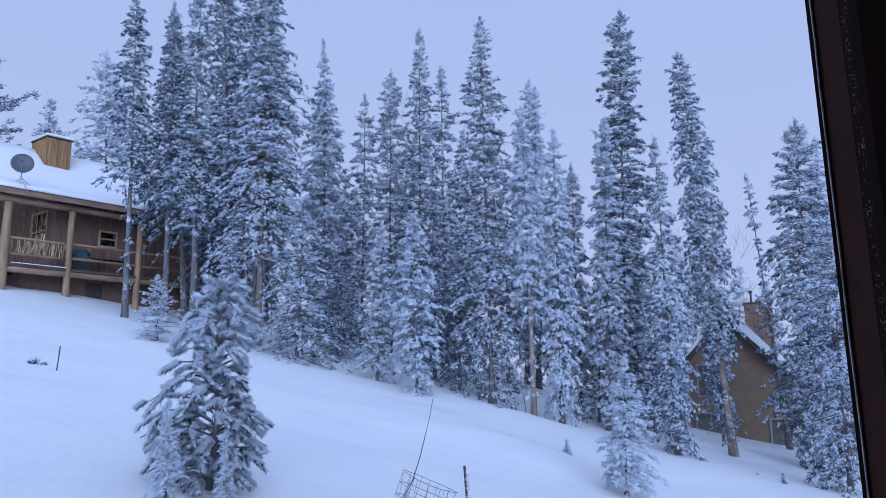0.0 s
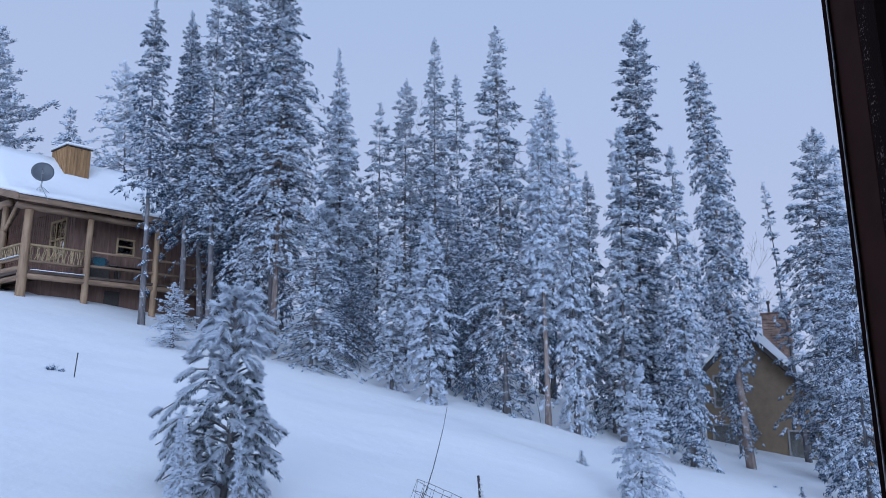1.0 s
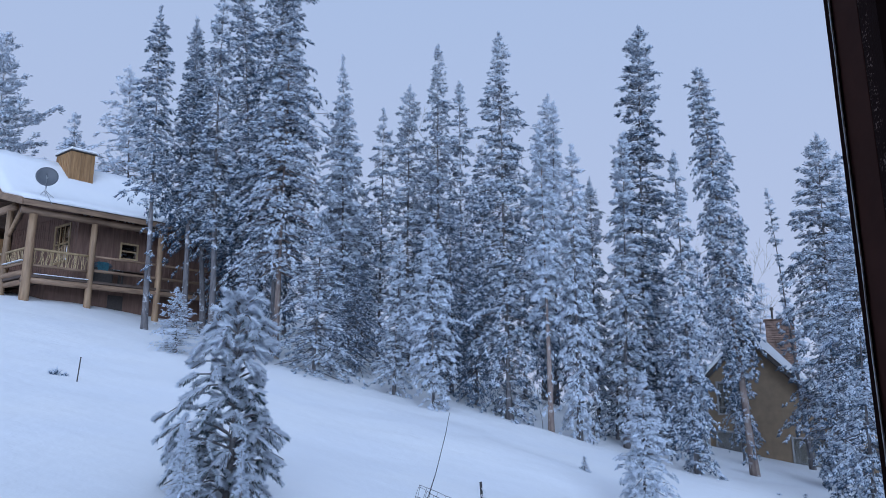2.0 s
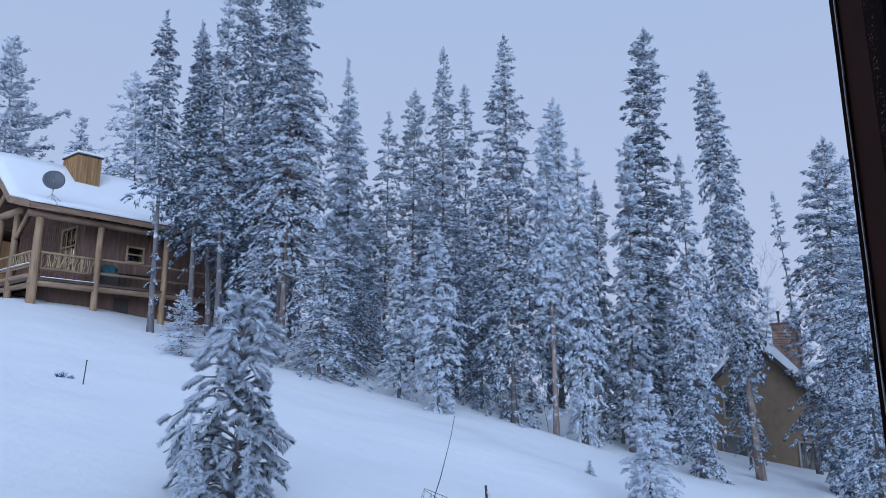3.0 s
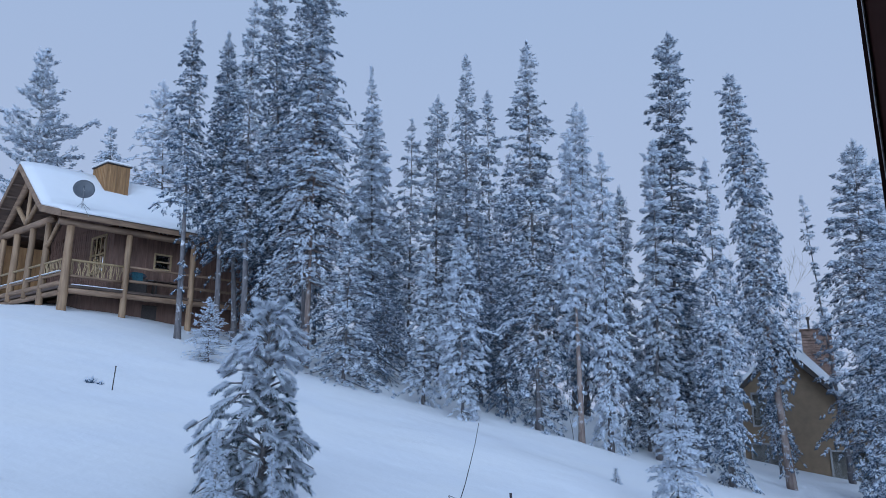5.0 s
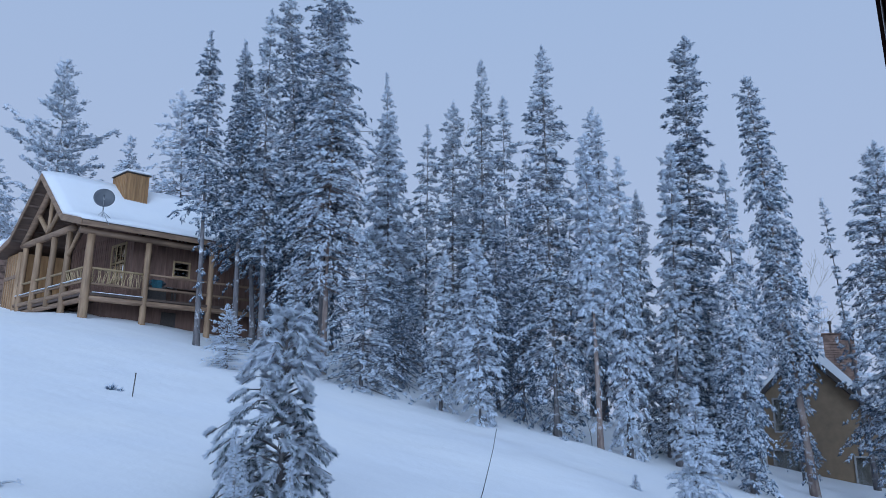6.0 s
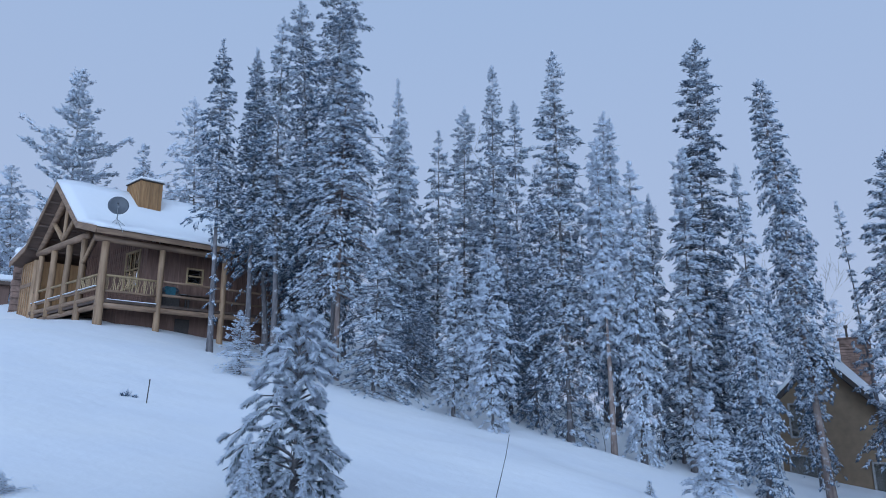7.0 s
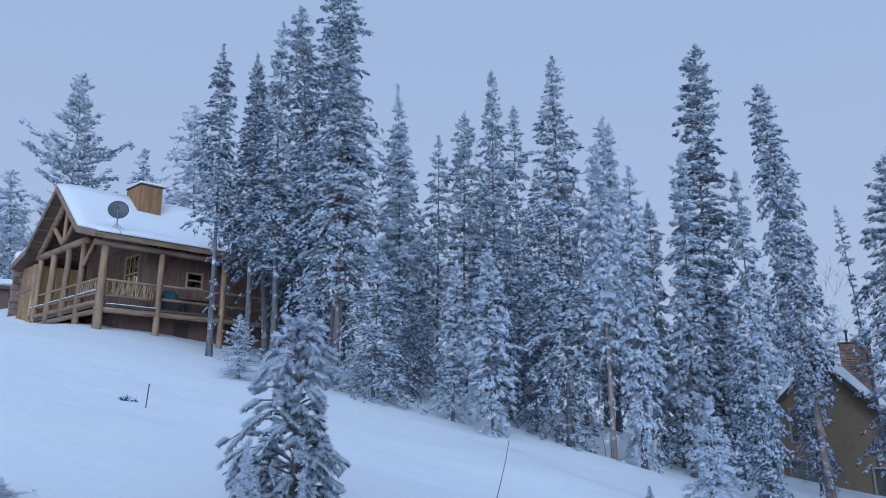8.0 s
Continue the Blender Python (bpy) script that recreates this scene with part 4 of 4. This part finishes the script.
conifer(9.94, 25.16, 15.09, 0.74, 0.211, -0.79, profile=((0.01, 0.88), (0.11, 0.84), (0.24, 1), (0.41, 0.91), (0.58, 0.74), (0.71, 0.7), (0.82, 0.48), (0.92, 0.4), (0.97, 0.18), (1, 0.02)), bark=BARK_RED, ragged=0.38, stubs=26, droop=1.0, label="leaning ragged spruce with a reddish trunk", fill=1.6)
conifer(10.88, 28.39, 3.86, 0.63, 0.25, -0.09, label="slim young spruce beside the leaning one", droop=0.9)
conifer(14.53, 30.74, 12.20, 0.34, 0.25, -0.71, profile=((0, 1), (0.35, 0.8), (0.5, 0.35), (0.66, 0.25), (0.78, 0.45), (0.9, 0.35), (1, 0.05)), fill=0.7, gap=0.42, ragged=0.7, label="thin half-bare spruce with a ragged top")
conifer(12.60, 24.84, 12.41, 1.15, 0.031, 0.49, profile=((0.02, 0.74), (0.16, 0.93), (0.32, 1), (0.49, 0.95), (0.66, 0.81), (0.79, 0.66), (0.87, 0.49), (0.94, 0.24), (0.97, 0.08), (1, 0.02)), ragged=0.30, droop=0.6, fill=1.3)
conifer(14.48, 27.41, 12.67, 1.11, 0.08, 0.64, needles=NEEDLES_PALE)
conifer(10.85, 19.77, 7.27, 0.94, 0.02, 0.21, profile=COLUMN, droop=0.7)
conifer(3.78, 15.39, 2.96, 0.58, 0.090, 0.12, profile=((0.02, 0.93), (0.19, 1), (0.45, 0.8), (0.71, 0.48), (0.88, 0.18), (1, 0.02)), needles=NEEDLES_WHITE, ragged=0.2, droop=0.45, label="small spruce white with rime standing in the snow", fill=1.7)
conifer(-9.30, 23.21, 2.26, 0.72, 0.02, -0.09, needles=NEEDLES_WHITE, label="knee-high young spruce white with rime", droop=0.2, ragged=0.35)
conifer(-7.77, 25.86, 4.24, 1.04, 0.05, -0.11, label="small rimed spruce below the tall ones", profile=CONE)
conifer(7.79, 26.90, 6.38, 1.07, 0.05, 0.13)
conifer(5.97, 27.87, 5.64, 1.02, 0.05, 0.28)
# background spruces, their needles darkened in colour to stand in for the wood's shade
conifer(-9.15, 36.88, 11.12, 1.82, 0.17, -0.14, needles=NEEDLES_SHADED, droop=0.9, size=1.4, gap=0.3, per=6)
conifer(-5.12, 39.67, 9.40, 1.76, 0.17, -0.47, needles=NEEDLES_SHADED, droop=0.9, size=1.4, gap=0.3, per=6)
conifer(-1.67, 37.96, 11.42, 1.82, 0.17, 0.04, needles=NEEDLES_SHADED, droop=0.9, size=1.4, gap=0.3, per=6)
conifer(1.40, 38.97, 13.54, 1.71, 0.17, -0.05, needles=NEEDLES_SHADED, droop=0.9, size=1.4, gap=0.3, per=6)
conifer(3.16, 34.86, 9.93, 1.54, 0.17, 0.16, needles=NEEDLES_SHADED, droop=0.9, size=1.4, gap=0.3, per=6)
conifer(-9.72, 34.66, 11.96, 1.73, 0.17, -0.66, needles=NEEDLES_SHADED, droop=0.9, size=1.4, gap=0.3, per=6)
conifer(5.97, 35.50, 10.14, 1.44, 0.17, 0.31, needles=NEEDLES_SHADED, droop=0.9, size=1.4, gap=0.3, per=6)
conifer(-0.33, 29.50, 8.22, 1.30, 0.08, -0.04, needles=NEEDLES_SHADED, droop=0.9, per=6)
conifer(0.67, 27.99, 6.57, 1.12, 0.06, 0.04, needles=NEEDLES_SHADED, droop=0.9, per=6)
conifer(-4.31, 29.69, 5.00, 1.44, 0.05, -0.12, needles=NEEDLES_SHADED, droop=0.9, per=6)
conifer(-10.68, 33.33, 9.90, 1.54, 0.17, -0.37, needles=NEEDLES_SHADED, droop=0.9, per=6)
conifer(8.56, 31.87, 7.95, 1.19, 0.1, 0.48, needles=NEEDLES_SHADED, droop=0.9, per=6)
conifer(16.75, 47.11, 11.54, 1.92, 0.05, 0.71, needles=NEEDLES_WHITE, label="rimed spruce behind the tan house, mist put into its pale colour", size=1.4, gap=0.3, per=6)
conifer(19.42, 48.24, 11.00, 2.16, 0.05, 1.12, needles=NEEDLES_WHITE, label="rimed spruce behind the tan house, mist put into its pale colour", size=1.4, gap=0.3, per=6)
conifer(13.71, 41.81, 10.68, 1.48, 0.05, 0.49, needles=NEEDLES_WHITE, label="rimed spruce behind the tan house, mist put into its pale colour", size=1.4, gap=0.3, per=6)
conifer(21.07, 47.54, 10.18, 1.99, 0.05, 0.72, needles=NEEDLES_WHITE, label="rimed spruce behind the tan house, mist put into its pale colour", size=1.4, gap=0.3, per=6)
conifer(-7.10, 27.35, 14.2, 1.72, 0.245, 0.05, profile=((0, 0.8), (0.1, 1), (0.3, 0.92), (0.55, 0.68), (0.75, 0.42), (0.9, 0.2), (1, 0.02)), needles=NEEDLES_PALE, bark=BARK_RED, ragged=0.25, droop=0.6, label="broad rimed spruce with a bare reddish lower trunk")
conifer(-6.6, 41.0, 14.2, 1.2, 0.08, -0.6, needles=NEEDLES_WHITE, size=1.4, gap=0.3, label="pale rimed spruce behind the tall one, mist put into its colour")


# ---- near trees ----
def build_pine(x, y, height):
    """A young pine: boughs that rise and then hang, each ending in foxtails of long rimed needles."""
    rng = np.random.default_rng(77)
    z0 = ground_z(x, y) - 0.05
    tree = thing("young_pine", (x, y, z0), "bushy young pine with long rimed needles in the snow", "tree")
    bm = bmesh.new()
    us = np.linspace(0, 1, 9)

    def stem(h):
        h = np.asarray(h, float)
        return np.stack([0.05 * np.sin(h * 1.4) + 0.022 * h ** 1.5, 0.04 * np.cos(h), h], -1)

    add_tube(bm, [Vector(p) for p in stem(us * height * 0.96)], [0.042 * (1 - u) + 0.010 for u in us], 8, 0.1, random.Random(2))
    part("trunk", bm, BARK, tree, smooth=True)
    # boughs: a mop-like head, a broad shoulder, a waist where the trunk shows, and long boughs below
    h = np.concatenate([np.linspace(2.66, 3.02, 14), np.linspace(2.2, 2.62, 17), np.linspace(1.82, 2.16, 10), np.linspace(1.30, 1.75, 14), np.linspace(0.30, 1.25, 38)])
    n = len(h)
    az = np.arange(n) * 2.4 + rng.normal(size=n) * 0.25
    west = np.interp(h, (0.3, 0.7, 1.35, 1.6, 1.84, 2.2, 2.68, 2.9, 3.1), (0.6, 0.85, 1.08, 0.98, 0.82, 0.64, 0.42, 0.26, 0.14))
    east = np.interp(h, (0.3, 0.74, 1.17, 1.4, 1.6, 1.84, 2.2, 2.48, 2.72, 2.9, 3.1), (0.64, 0.70, 0.66, 0.5, 0.42, 0.45, 0.52, 0.60, 0.42, 0.26, 0.14))
    share = 0.5 + 0.5 * np.clip(np.cos(az) * 1.7, -1, 1)
    reach = (west * (1 - share) + east * share) * rng.uniform(0.78, 1.08, n)
    out = np.stack([np.cos(az), np.sin(az), np.zeros(n)], -1)
    rise = np.interp(h, (0.3, 1.2, 2.2, 2.7, 3.1), (0.35, 0.50, 0.75, 0.9, 2.0))
    sag = np.interp(h, (0.3, 1.2, 2.2, 2.7, 3.1), (0.40, 0.48, 0.65, 0.8, 0.5))
    h = h * 0.92
    root = stem(h - reach * 0.25)

    def along(i, t):
        return root[i] + out[i] * (reach[i] * t)[:, None] + np.array([0, 0, 1.0]) * (reach[i] * (rise[i] * t - sag[i] * t ** 3))[:, None]

    i = np.repeat(np.arange(n), 4)
    t = np.tile(np.arange(4) / 4, n)
    lv, lf = strips(along(i, t), along(i, t + 0.25), 0.015 * (1 - t) + 0.005, 0.015 * (0.8 - t * 0.8) + 0.005, rng)
    tagged(arrays_object("branchwork", lv, lf, BARK, tree), kind="stuff")
    # foxtails at the ends of the boughs and on their side shoots
    i = np.concatenate([np.arange(n), np.repeat(np.arange(n), 4)])
    m = len(i)
    first = np.arange(m) < n
    t = np.where(first, 0.68, rng.uniform(0.15, 0.9, m))
    base = along(i, t)
    ahead = along(i, t + 0.15) - base
    ahead /= np.linalg.norm(ahead, axis=1, keepdims=True)
    turn = np.where(first, rng.normal(size=m) * 0.08, rng.choice([-1, 1], m) * rng.uniform(0.5, 1.6, m))
    way = ahead + np.cross(out[i], [0, 0, 1]) * turn[:, None]
    way[:, 2] += np.where(first, 0.0, rng.uniform(-0.5, 0.5, m))
    way += rng.normal(size=(m, 3)) * 0.25
    way /= np.linalg.norm(way, axis=1, keepdims=True)
    size = np.where(first, reach[i] * 0.30, np.clip(reach[i] * rng.uniform(0.2, 0.36, m), 0.10, 0.24)) + 0.05
    hang = np.array([0, 0, -1.0]) * rng.uniform(0.0, 0.5, m)[:, None]

    def brush(k, u):
        return base[k] + (way[k] * u[:, None] + hang[k] * (u ** 2.4)[:, None]) * size[k][:, None]

    k = np.repeat(np.arange(m), 3)
    u = np.tile(np.arange(3) / 3, m)
    sv, sf = strips(brush(k, u), brush(k, u + 1 / 3), np.full(m * 3, 0.009), np.full(m * 3, 0.007), rng)
    tagged(arrays_object("shootwork", sv, sf, BARK, tree), kind="stuff")
    # boughs rooted above 1.75 m take the whiter of the two needle materials
    for low, high, mat, name in ((0.0, 1.75, PINE_NEEDLES, "crown"), (1.75, 9.0, PINE_WHITER, "white_head")):
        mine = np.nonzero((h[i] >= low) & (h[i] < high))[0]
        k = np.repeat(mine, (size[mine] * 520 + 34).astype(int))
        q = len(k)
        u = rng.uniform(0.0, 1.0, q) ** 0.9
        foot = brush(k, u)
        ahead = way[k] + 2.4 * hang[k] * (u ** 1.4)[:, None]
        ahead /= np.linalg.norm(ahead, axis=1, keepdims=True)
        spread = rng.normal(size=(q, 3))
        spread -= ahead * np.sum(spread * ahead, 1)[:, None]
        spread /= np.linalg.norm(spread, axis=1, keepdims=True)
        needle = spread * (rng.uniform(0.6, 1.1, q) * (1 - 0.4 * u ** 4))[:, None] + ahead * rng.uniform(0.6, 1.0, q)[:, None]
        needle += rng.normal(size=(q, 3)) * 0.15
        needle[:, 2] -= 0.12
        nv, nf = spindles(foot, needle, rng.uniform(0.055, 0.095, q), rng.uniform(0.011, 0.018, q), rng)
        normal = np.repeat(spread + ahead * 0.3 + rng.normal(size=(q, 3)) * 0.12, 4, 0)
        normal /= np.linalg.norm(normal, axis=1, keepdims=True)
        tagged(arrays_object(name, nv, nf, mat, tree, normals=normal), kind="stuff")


build_pine(-3.18, 9.95, 2.85)
SAPLING = "waist-high spruce sapling thick with rime in the snow"
conifer(-3.15, 8.40, 1.38, 0.20, 0.02, -0.04, needles=NEEDLES_WHITE, bark=BARK_RIME, droop=0.3, ragged=0.45, name="spruce_sapling", label=SAPLING, group="saplings")
conifer(-2.36, 8.02, 1.22, 0.14, 0.02, -0.04, needles=NEEDLES_WHITE, bark=BARK_RIME, droop=0.1, ragged=0.45, name="spruce_sapling", label=SAPLING, group="saplings")
conifer(-6.48, 8.60, 0.38, 0.34, 0.02, 0.0, needles=NEEDLES_WHITE, bark=BARK_RIME, profile=CONE, droop=0.2, ragged=0.4, name="spruce_sapling", label="low half-buried spruce sapling thick with rime", group="saplings")


def build_aspen(x, y, height, seed, name="bare_aspen", label="bare pale aspen with rimed twigs behind the wood", group="aspens", levels=4):
    """A bare rimed broadleaf tree: forking limbs and fine twigs."""
    rng = random.Random(seed)
    tree = thing(name, (x, y, ground_z(x, y) - 0.1), label, "tree", group)
    bm = bmesh.new()
    def limb(p, d, length, r, level):
        pts, rad = [p.copy()], [r]
        for _ in range(4):
            d = (d + Vector((rng.uniform(-1, 1), rng.uniform(-1, 1), rng.uniform(-0.2, 0.7))) * 0.16).normalized()
            p = p + d * length / 4
            pts.append(p.copy())
            rad.append(max(0.006, r * (1 - 0.7 * (len(pts) - 1) / 4)))
        add_tube(bm, pts, rad, 5 if level < 2 else 3)
        if level < levels:
            for _ in range(rng.randint(3, 4)):
                k = rng.randint(2, 4)
                side = Vector((rng.uniform(-1, 1), rng.uniform(-1, 1), rng.uniform(0.1, 0.9)))
                limb(pts[k], (d * 0.7 + side * 0.8).normalized(), length * rng.uniform(0.45, 0.65), rad[k] * 0.7, level + 1)
    limb(Vector((0, 0, 0)), UP, height * 0.62, height * 0.012, 0)
    tagged(part("crown", bm, BARK_RIME, tree), kind="stuff")


build_aspen(15.6, 40.0, 9.0, 11)
build_aspen(17.3, 42.5, 9.5, 12)
build_aspen(1.4, 41.0, 14.3, 13)
for k, (x, y, h) in enumerate(((3.0, 26.4, 1.5), (4.9, 26.8, 1.7), (2.4, 27.3, 1.3), (9.0, 26.6, 2.4), (6.2, 25.9, 1.2))):
    build_aspen(x, y, h, 40 + k, "bare_shrub", "bare rimed shrub among the trunks", "shrubs in the wood", 3)


# ---- small things in the snow ----
def build_stake():
    z = ground_z(-8.93, 16.6)
    stake = thing("metal_stake", (-8.93, 16.6, z), "thin dark metal stake upright in the snow", "stake")
    part("rod", log_between((0, 0, -0.1), (0.04, 0, 0.54), 0.014, 0.013, 6), TRIM_DARK, stake)
    part("cap", log_between((0.04, 0, 0.535), (0.042, 0, 0.565), 0.019, 0.016, 6), TRIM_DARK, stake)


build_stake()


def build_sprig(x, y, size, seed):
    rng = np.random.default_rng(seed)
    sprig = thing("conifer_sprig", (x, y, ground_z(x, y) - 0.02), "tip of a buried seedling poking out of the snow", "seedling", "seedlings in the snow")
    n = 64
    way = np.stack([rng.normal(size=n) * 0.8, rng.normal(size=n) * 0.8, rng.uniform(0.4, 1.2, n)], -1)
    v, f = spindles(rng.normal(size=(n, 3)) * size * 0.12, way, rng.uniform(0.4, 1.0, n) * size, rng.uniform(0.10, 0.2, n) * size, rng)
    arrays_object("tuft", v, f, NEEDLES_MID, sprig)


for k, (x, y, size) in enumerate(((-9.72, 17.0, 0.24), (-9.5, 17.05, 0.16), (-4.15, 28.0, 0.26), (-3.4, 25.6, 0.16), (9.0, 21.2, 0.12), (4.9, 20.6, 0.15), (1.9, 24.6, 0.25))):
    build_sprig(x, y, size, 300 + k)
SEEDLING = "tiny conical spruce seedling poking out of the snow"
conifer(3.18, 18.94, 0.44, 0.19, 0.02, 0.0, needles=NEEDLES_PALE, bark=BARK_RIME, name="spruce_seedling", label=SEEDLING, group="seedlings in the snow")
conifer(9.16, 19.95, 0.36, 0.12, 0.02, 0.0, needles=NEEDLES_DARK, bark=BARK_RIME, name="spruce_seedling", label=SEEDLING, group="seedlings in the snow")


def build_cage(x, y):
    """A welded-wire cage, bent over, round a bare whip of a sapling."""
    z = ground_z(x, y)
    cage = thing("wire_cage", (x, y, z - 0.05), "bent welded-wire cage standing in the snow", "wire cage")
    rng = random.Random(9)
    top = 2.27 - z
    def spot(t, h):
        a = 2 * math.pi * t
        lean_x = 0.30 * h - 0.22
        r = 0.20 + 0.04 * math.sin(3 * a)
        return Vector((math.cos(a) * r + lean_x + rng.uniform(-0.008, 0.008), math.sin(a) * r * 0.8, h - 0.42 * math.cos(a) * r * min(1.0, 0.3 + h / top)))
    rings = 14
    for j in range(rings + 1):
        h = top * j / rings
        pts = [spot(k / 20, h) for k in range(21)]
        part("wire_ring", add_tube(bmesh.new(), pts, [0.0022] * 21, 4), WIRE, cage)
    for k in range(16):
        pts = [spot(k / 16, top * j / 8) for j in range(9)]
        part("upright_wire", add_tube(bmesh.new(), pts, [0.0022] * 9, 4), WIRE, cage)
    whip = thing("bare_sapling", (x - 0.46, y, z - 0.05), "long thin bare sapling whip leaning from the cage", "sapling")
    for dx, length, r in ((0.0, 1.0, 0.010), (-0.04, 0.66, 0.010), (0.03, 0.62, 0.009), (0.07, 0.55, 0.007), (-0.07, 0.58, 0.008)):
        pts = [Vector((dx * (1 - u) - 0.60 + 1.25 * (1 - (1 - u) ** 1.8) + 0.016 * math.sin(u * 13), 0.02 * math.sin(u * 7) + dx * 0.5, u * (2.94 - z))) for u in (length * k / 12 for k in range(13))]
        part("stem", add_tube(bmesh.new(), pts, [r * 0.8 * (1 - 0.7 * k / 12) for k in range(13)], 5), DARK_BARK, whip)


build_cage(-0.28, 6.0)


def build_post():
    x, y = 0.2, 6.5
    z = ground_z(x, y)
    post = thing("frosted_stick", (x, y, z - 0.05), "frost-furred dark stick upright in the snow", "stick")
    part("stick", log_between((0.05, 0, 0), (-0.02, 0, 2.29 - z + 0.05), 0.014, 0.011, 7, 4, 0.006), DARK_BARK, post)
    rng = np.random.default_rng(12)
    n = 240
    h = rng.uniform(0.2, 1.0, n) * (2.29 - z)
    base = np.stack([0.05 - 0.07 * h / (2.29 - z), np.zeros(n), h], -1)
    way = np.stack([rng.uniform(0.2, 1, n), rng.normal(size=n) * 0.4, rng.normal(size=n) * 0.3], -1)
    v, f = spindles(base, way, rng.uniform(0.025, 0.055, n), rng.uniform(0.008, 0.014, n), rng)
    arrays_object("rime", v, f, ROOF_SNOW, post, "white feathers of rime")


build_post()


# ---- the room behind the window ----
def build_room():
    x0, x1, y0, y1, z0, z1 = -2.1, 2.4, -2.2, 0.30, 1.35, 4.1
    t = 0.15
    def slab(name, lo, hi, mat, label, category):
        return tagged(mesh_object(name, box(lo, hi), mat), label, category, kind="structure")
    slab("floor", (x0, y0, z0 - t), (x1, y1, z0), FLOORING, "brown timber room floor", "floor")
    slab("ceiling", (x0, y0, z1), (x1, y1, z1 + t), PLASTER, "plain plastered ceiling", "ceiling")
    slab("wall_west", (x0 - t, y0, z0), (x0, y1, z1), PLASTER, "plain plastered wall", "wall")
    slab("wall_east", (x1, y0, z0), (x1 + t, y1, z1), PLASTER, "plain plastered wall", "wall")
    slab("wall_south", (x0 - t, y0 - t, z0), (x1 + t, y0, z1), PLASTER, "plain plastered wall", "wall")
    # the window wall, with the opening left free
    left, right, sill, head = -1.5, 0.40, 2.35, 3.95
    for k, (lo, hi) in enumerate((((x0 - t, y1, z0), (left, y1 + 0.30, z1)), ((right, y1, z0), (x1 + t, y1 + 0.30, z1)),
                                  ((left, y1, z0), (right, y1 + 0.30, sill)), ((left, y1, head), (right, y1 + 0.30, z1)))):
        slab("wall_north_%d" % (k + 1), lo, hi, PLASTER, "plain plastered window wall", "wall")
    win = tagged(thing("window_1", (0, 0, 0), "dark brown open window frame with worn seal", "window"), kind="structure")
    part("jamb", box((0.356, 0.579, sill), (0.398, 0.628, head), 0.001), FRAME_BROWN, win, "dark brown painted jamb")
    part("outer_stop", box((0.354, 0.6195, sill), (0.3558, 0.628, head), 0.0004), BLACK_SASH, win)
    part("bead", log_between((0.3538, 0.6185, sill), (0.3538, 0.6185, head), 0.0010, 0.0010, 6, 3, 0.0003, 40), BEAD, win, "thin pale bead")
    part("seal", box((0.3545, 0.5490, sill), (0.398, 0.5785, head), 0.002), SEAL, win, "speckled worn weather seal")
    part("sash_stop", box((0.352, 0.40, sill), (0.398, 0.5485, head), 0.002), BLACK_SASH, win)
    part("jamb", box((left + 0.002, 0.45, sill), (left + 0.05, 0.628, head), 0.003), FRAME_BROWN, win)
    part("head", box((left + 0.052, 0.45, head - 0.05), (0.345, 0.628, head - 0.002), 0.003), FRAME_BROWN, win)
    part("sill", box((left + 0.052, 0.40, sill + 0.002), (0.345, 0.66, sill + 0.04), 0.003), FRAME_BROWN, win)


build_room()
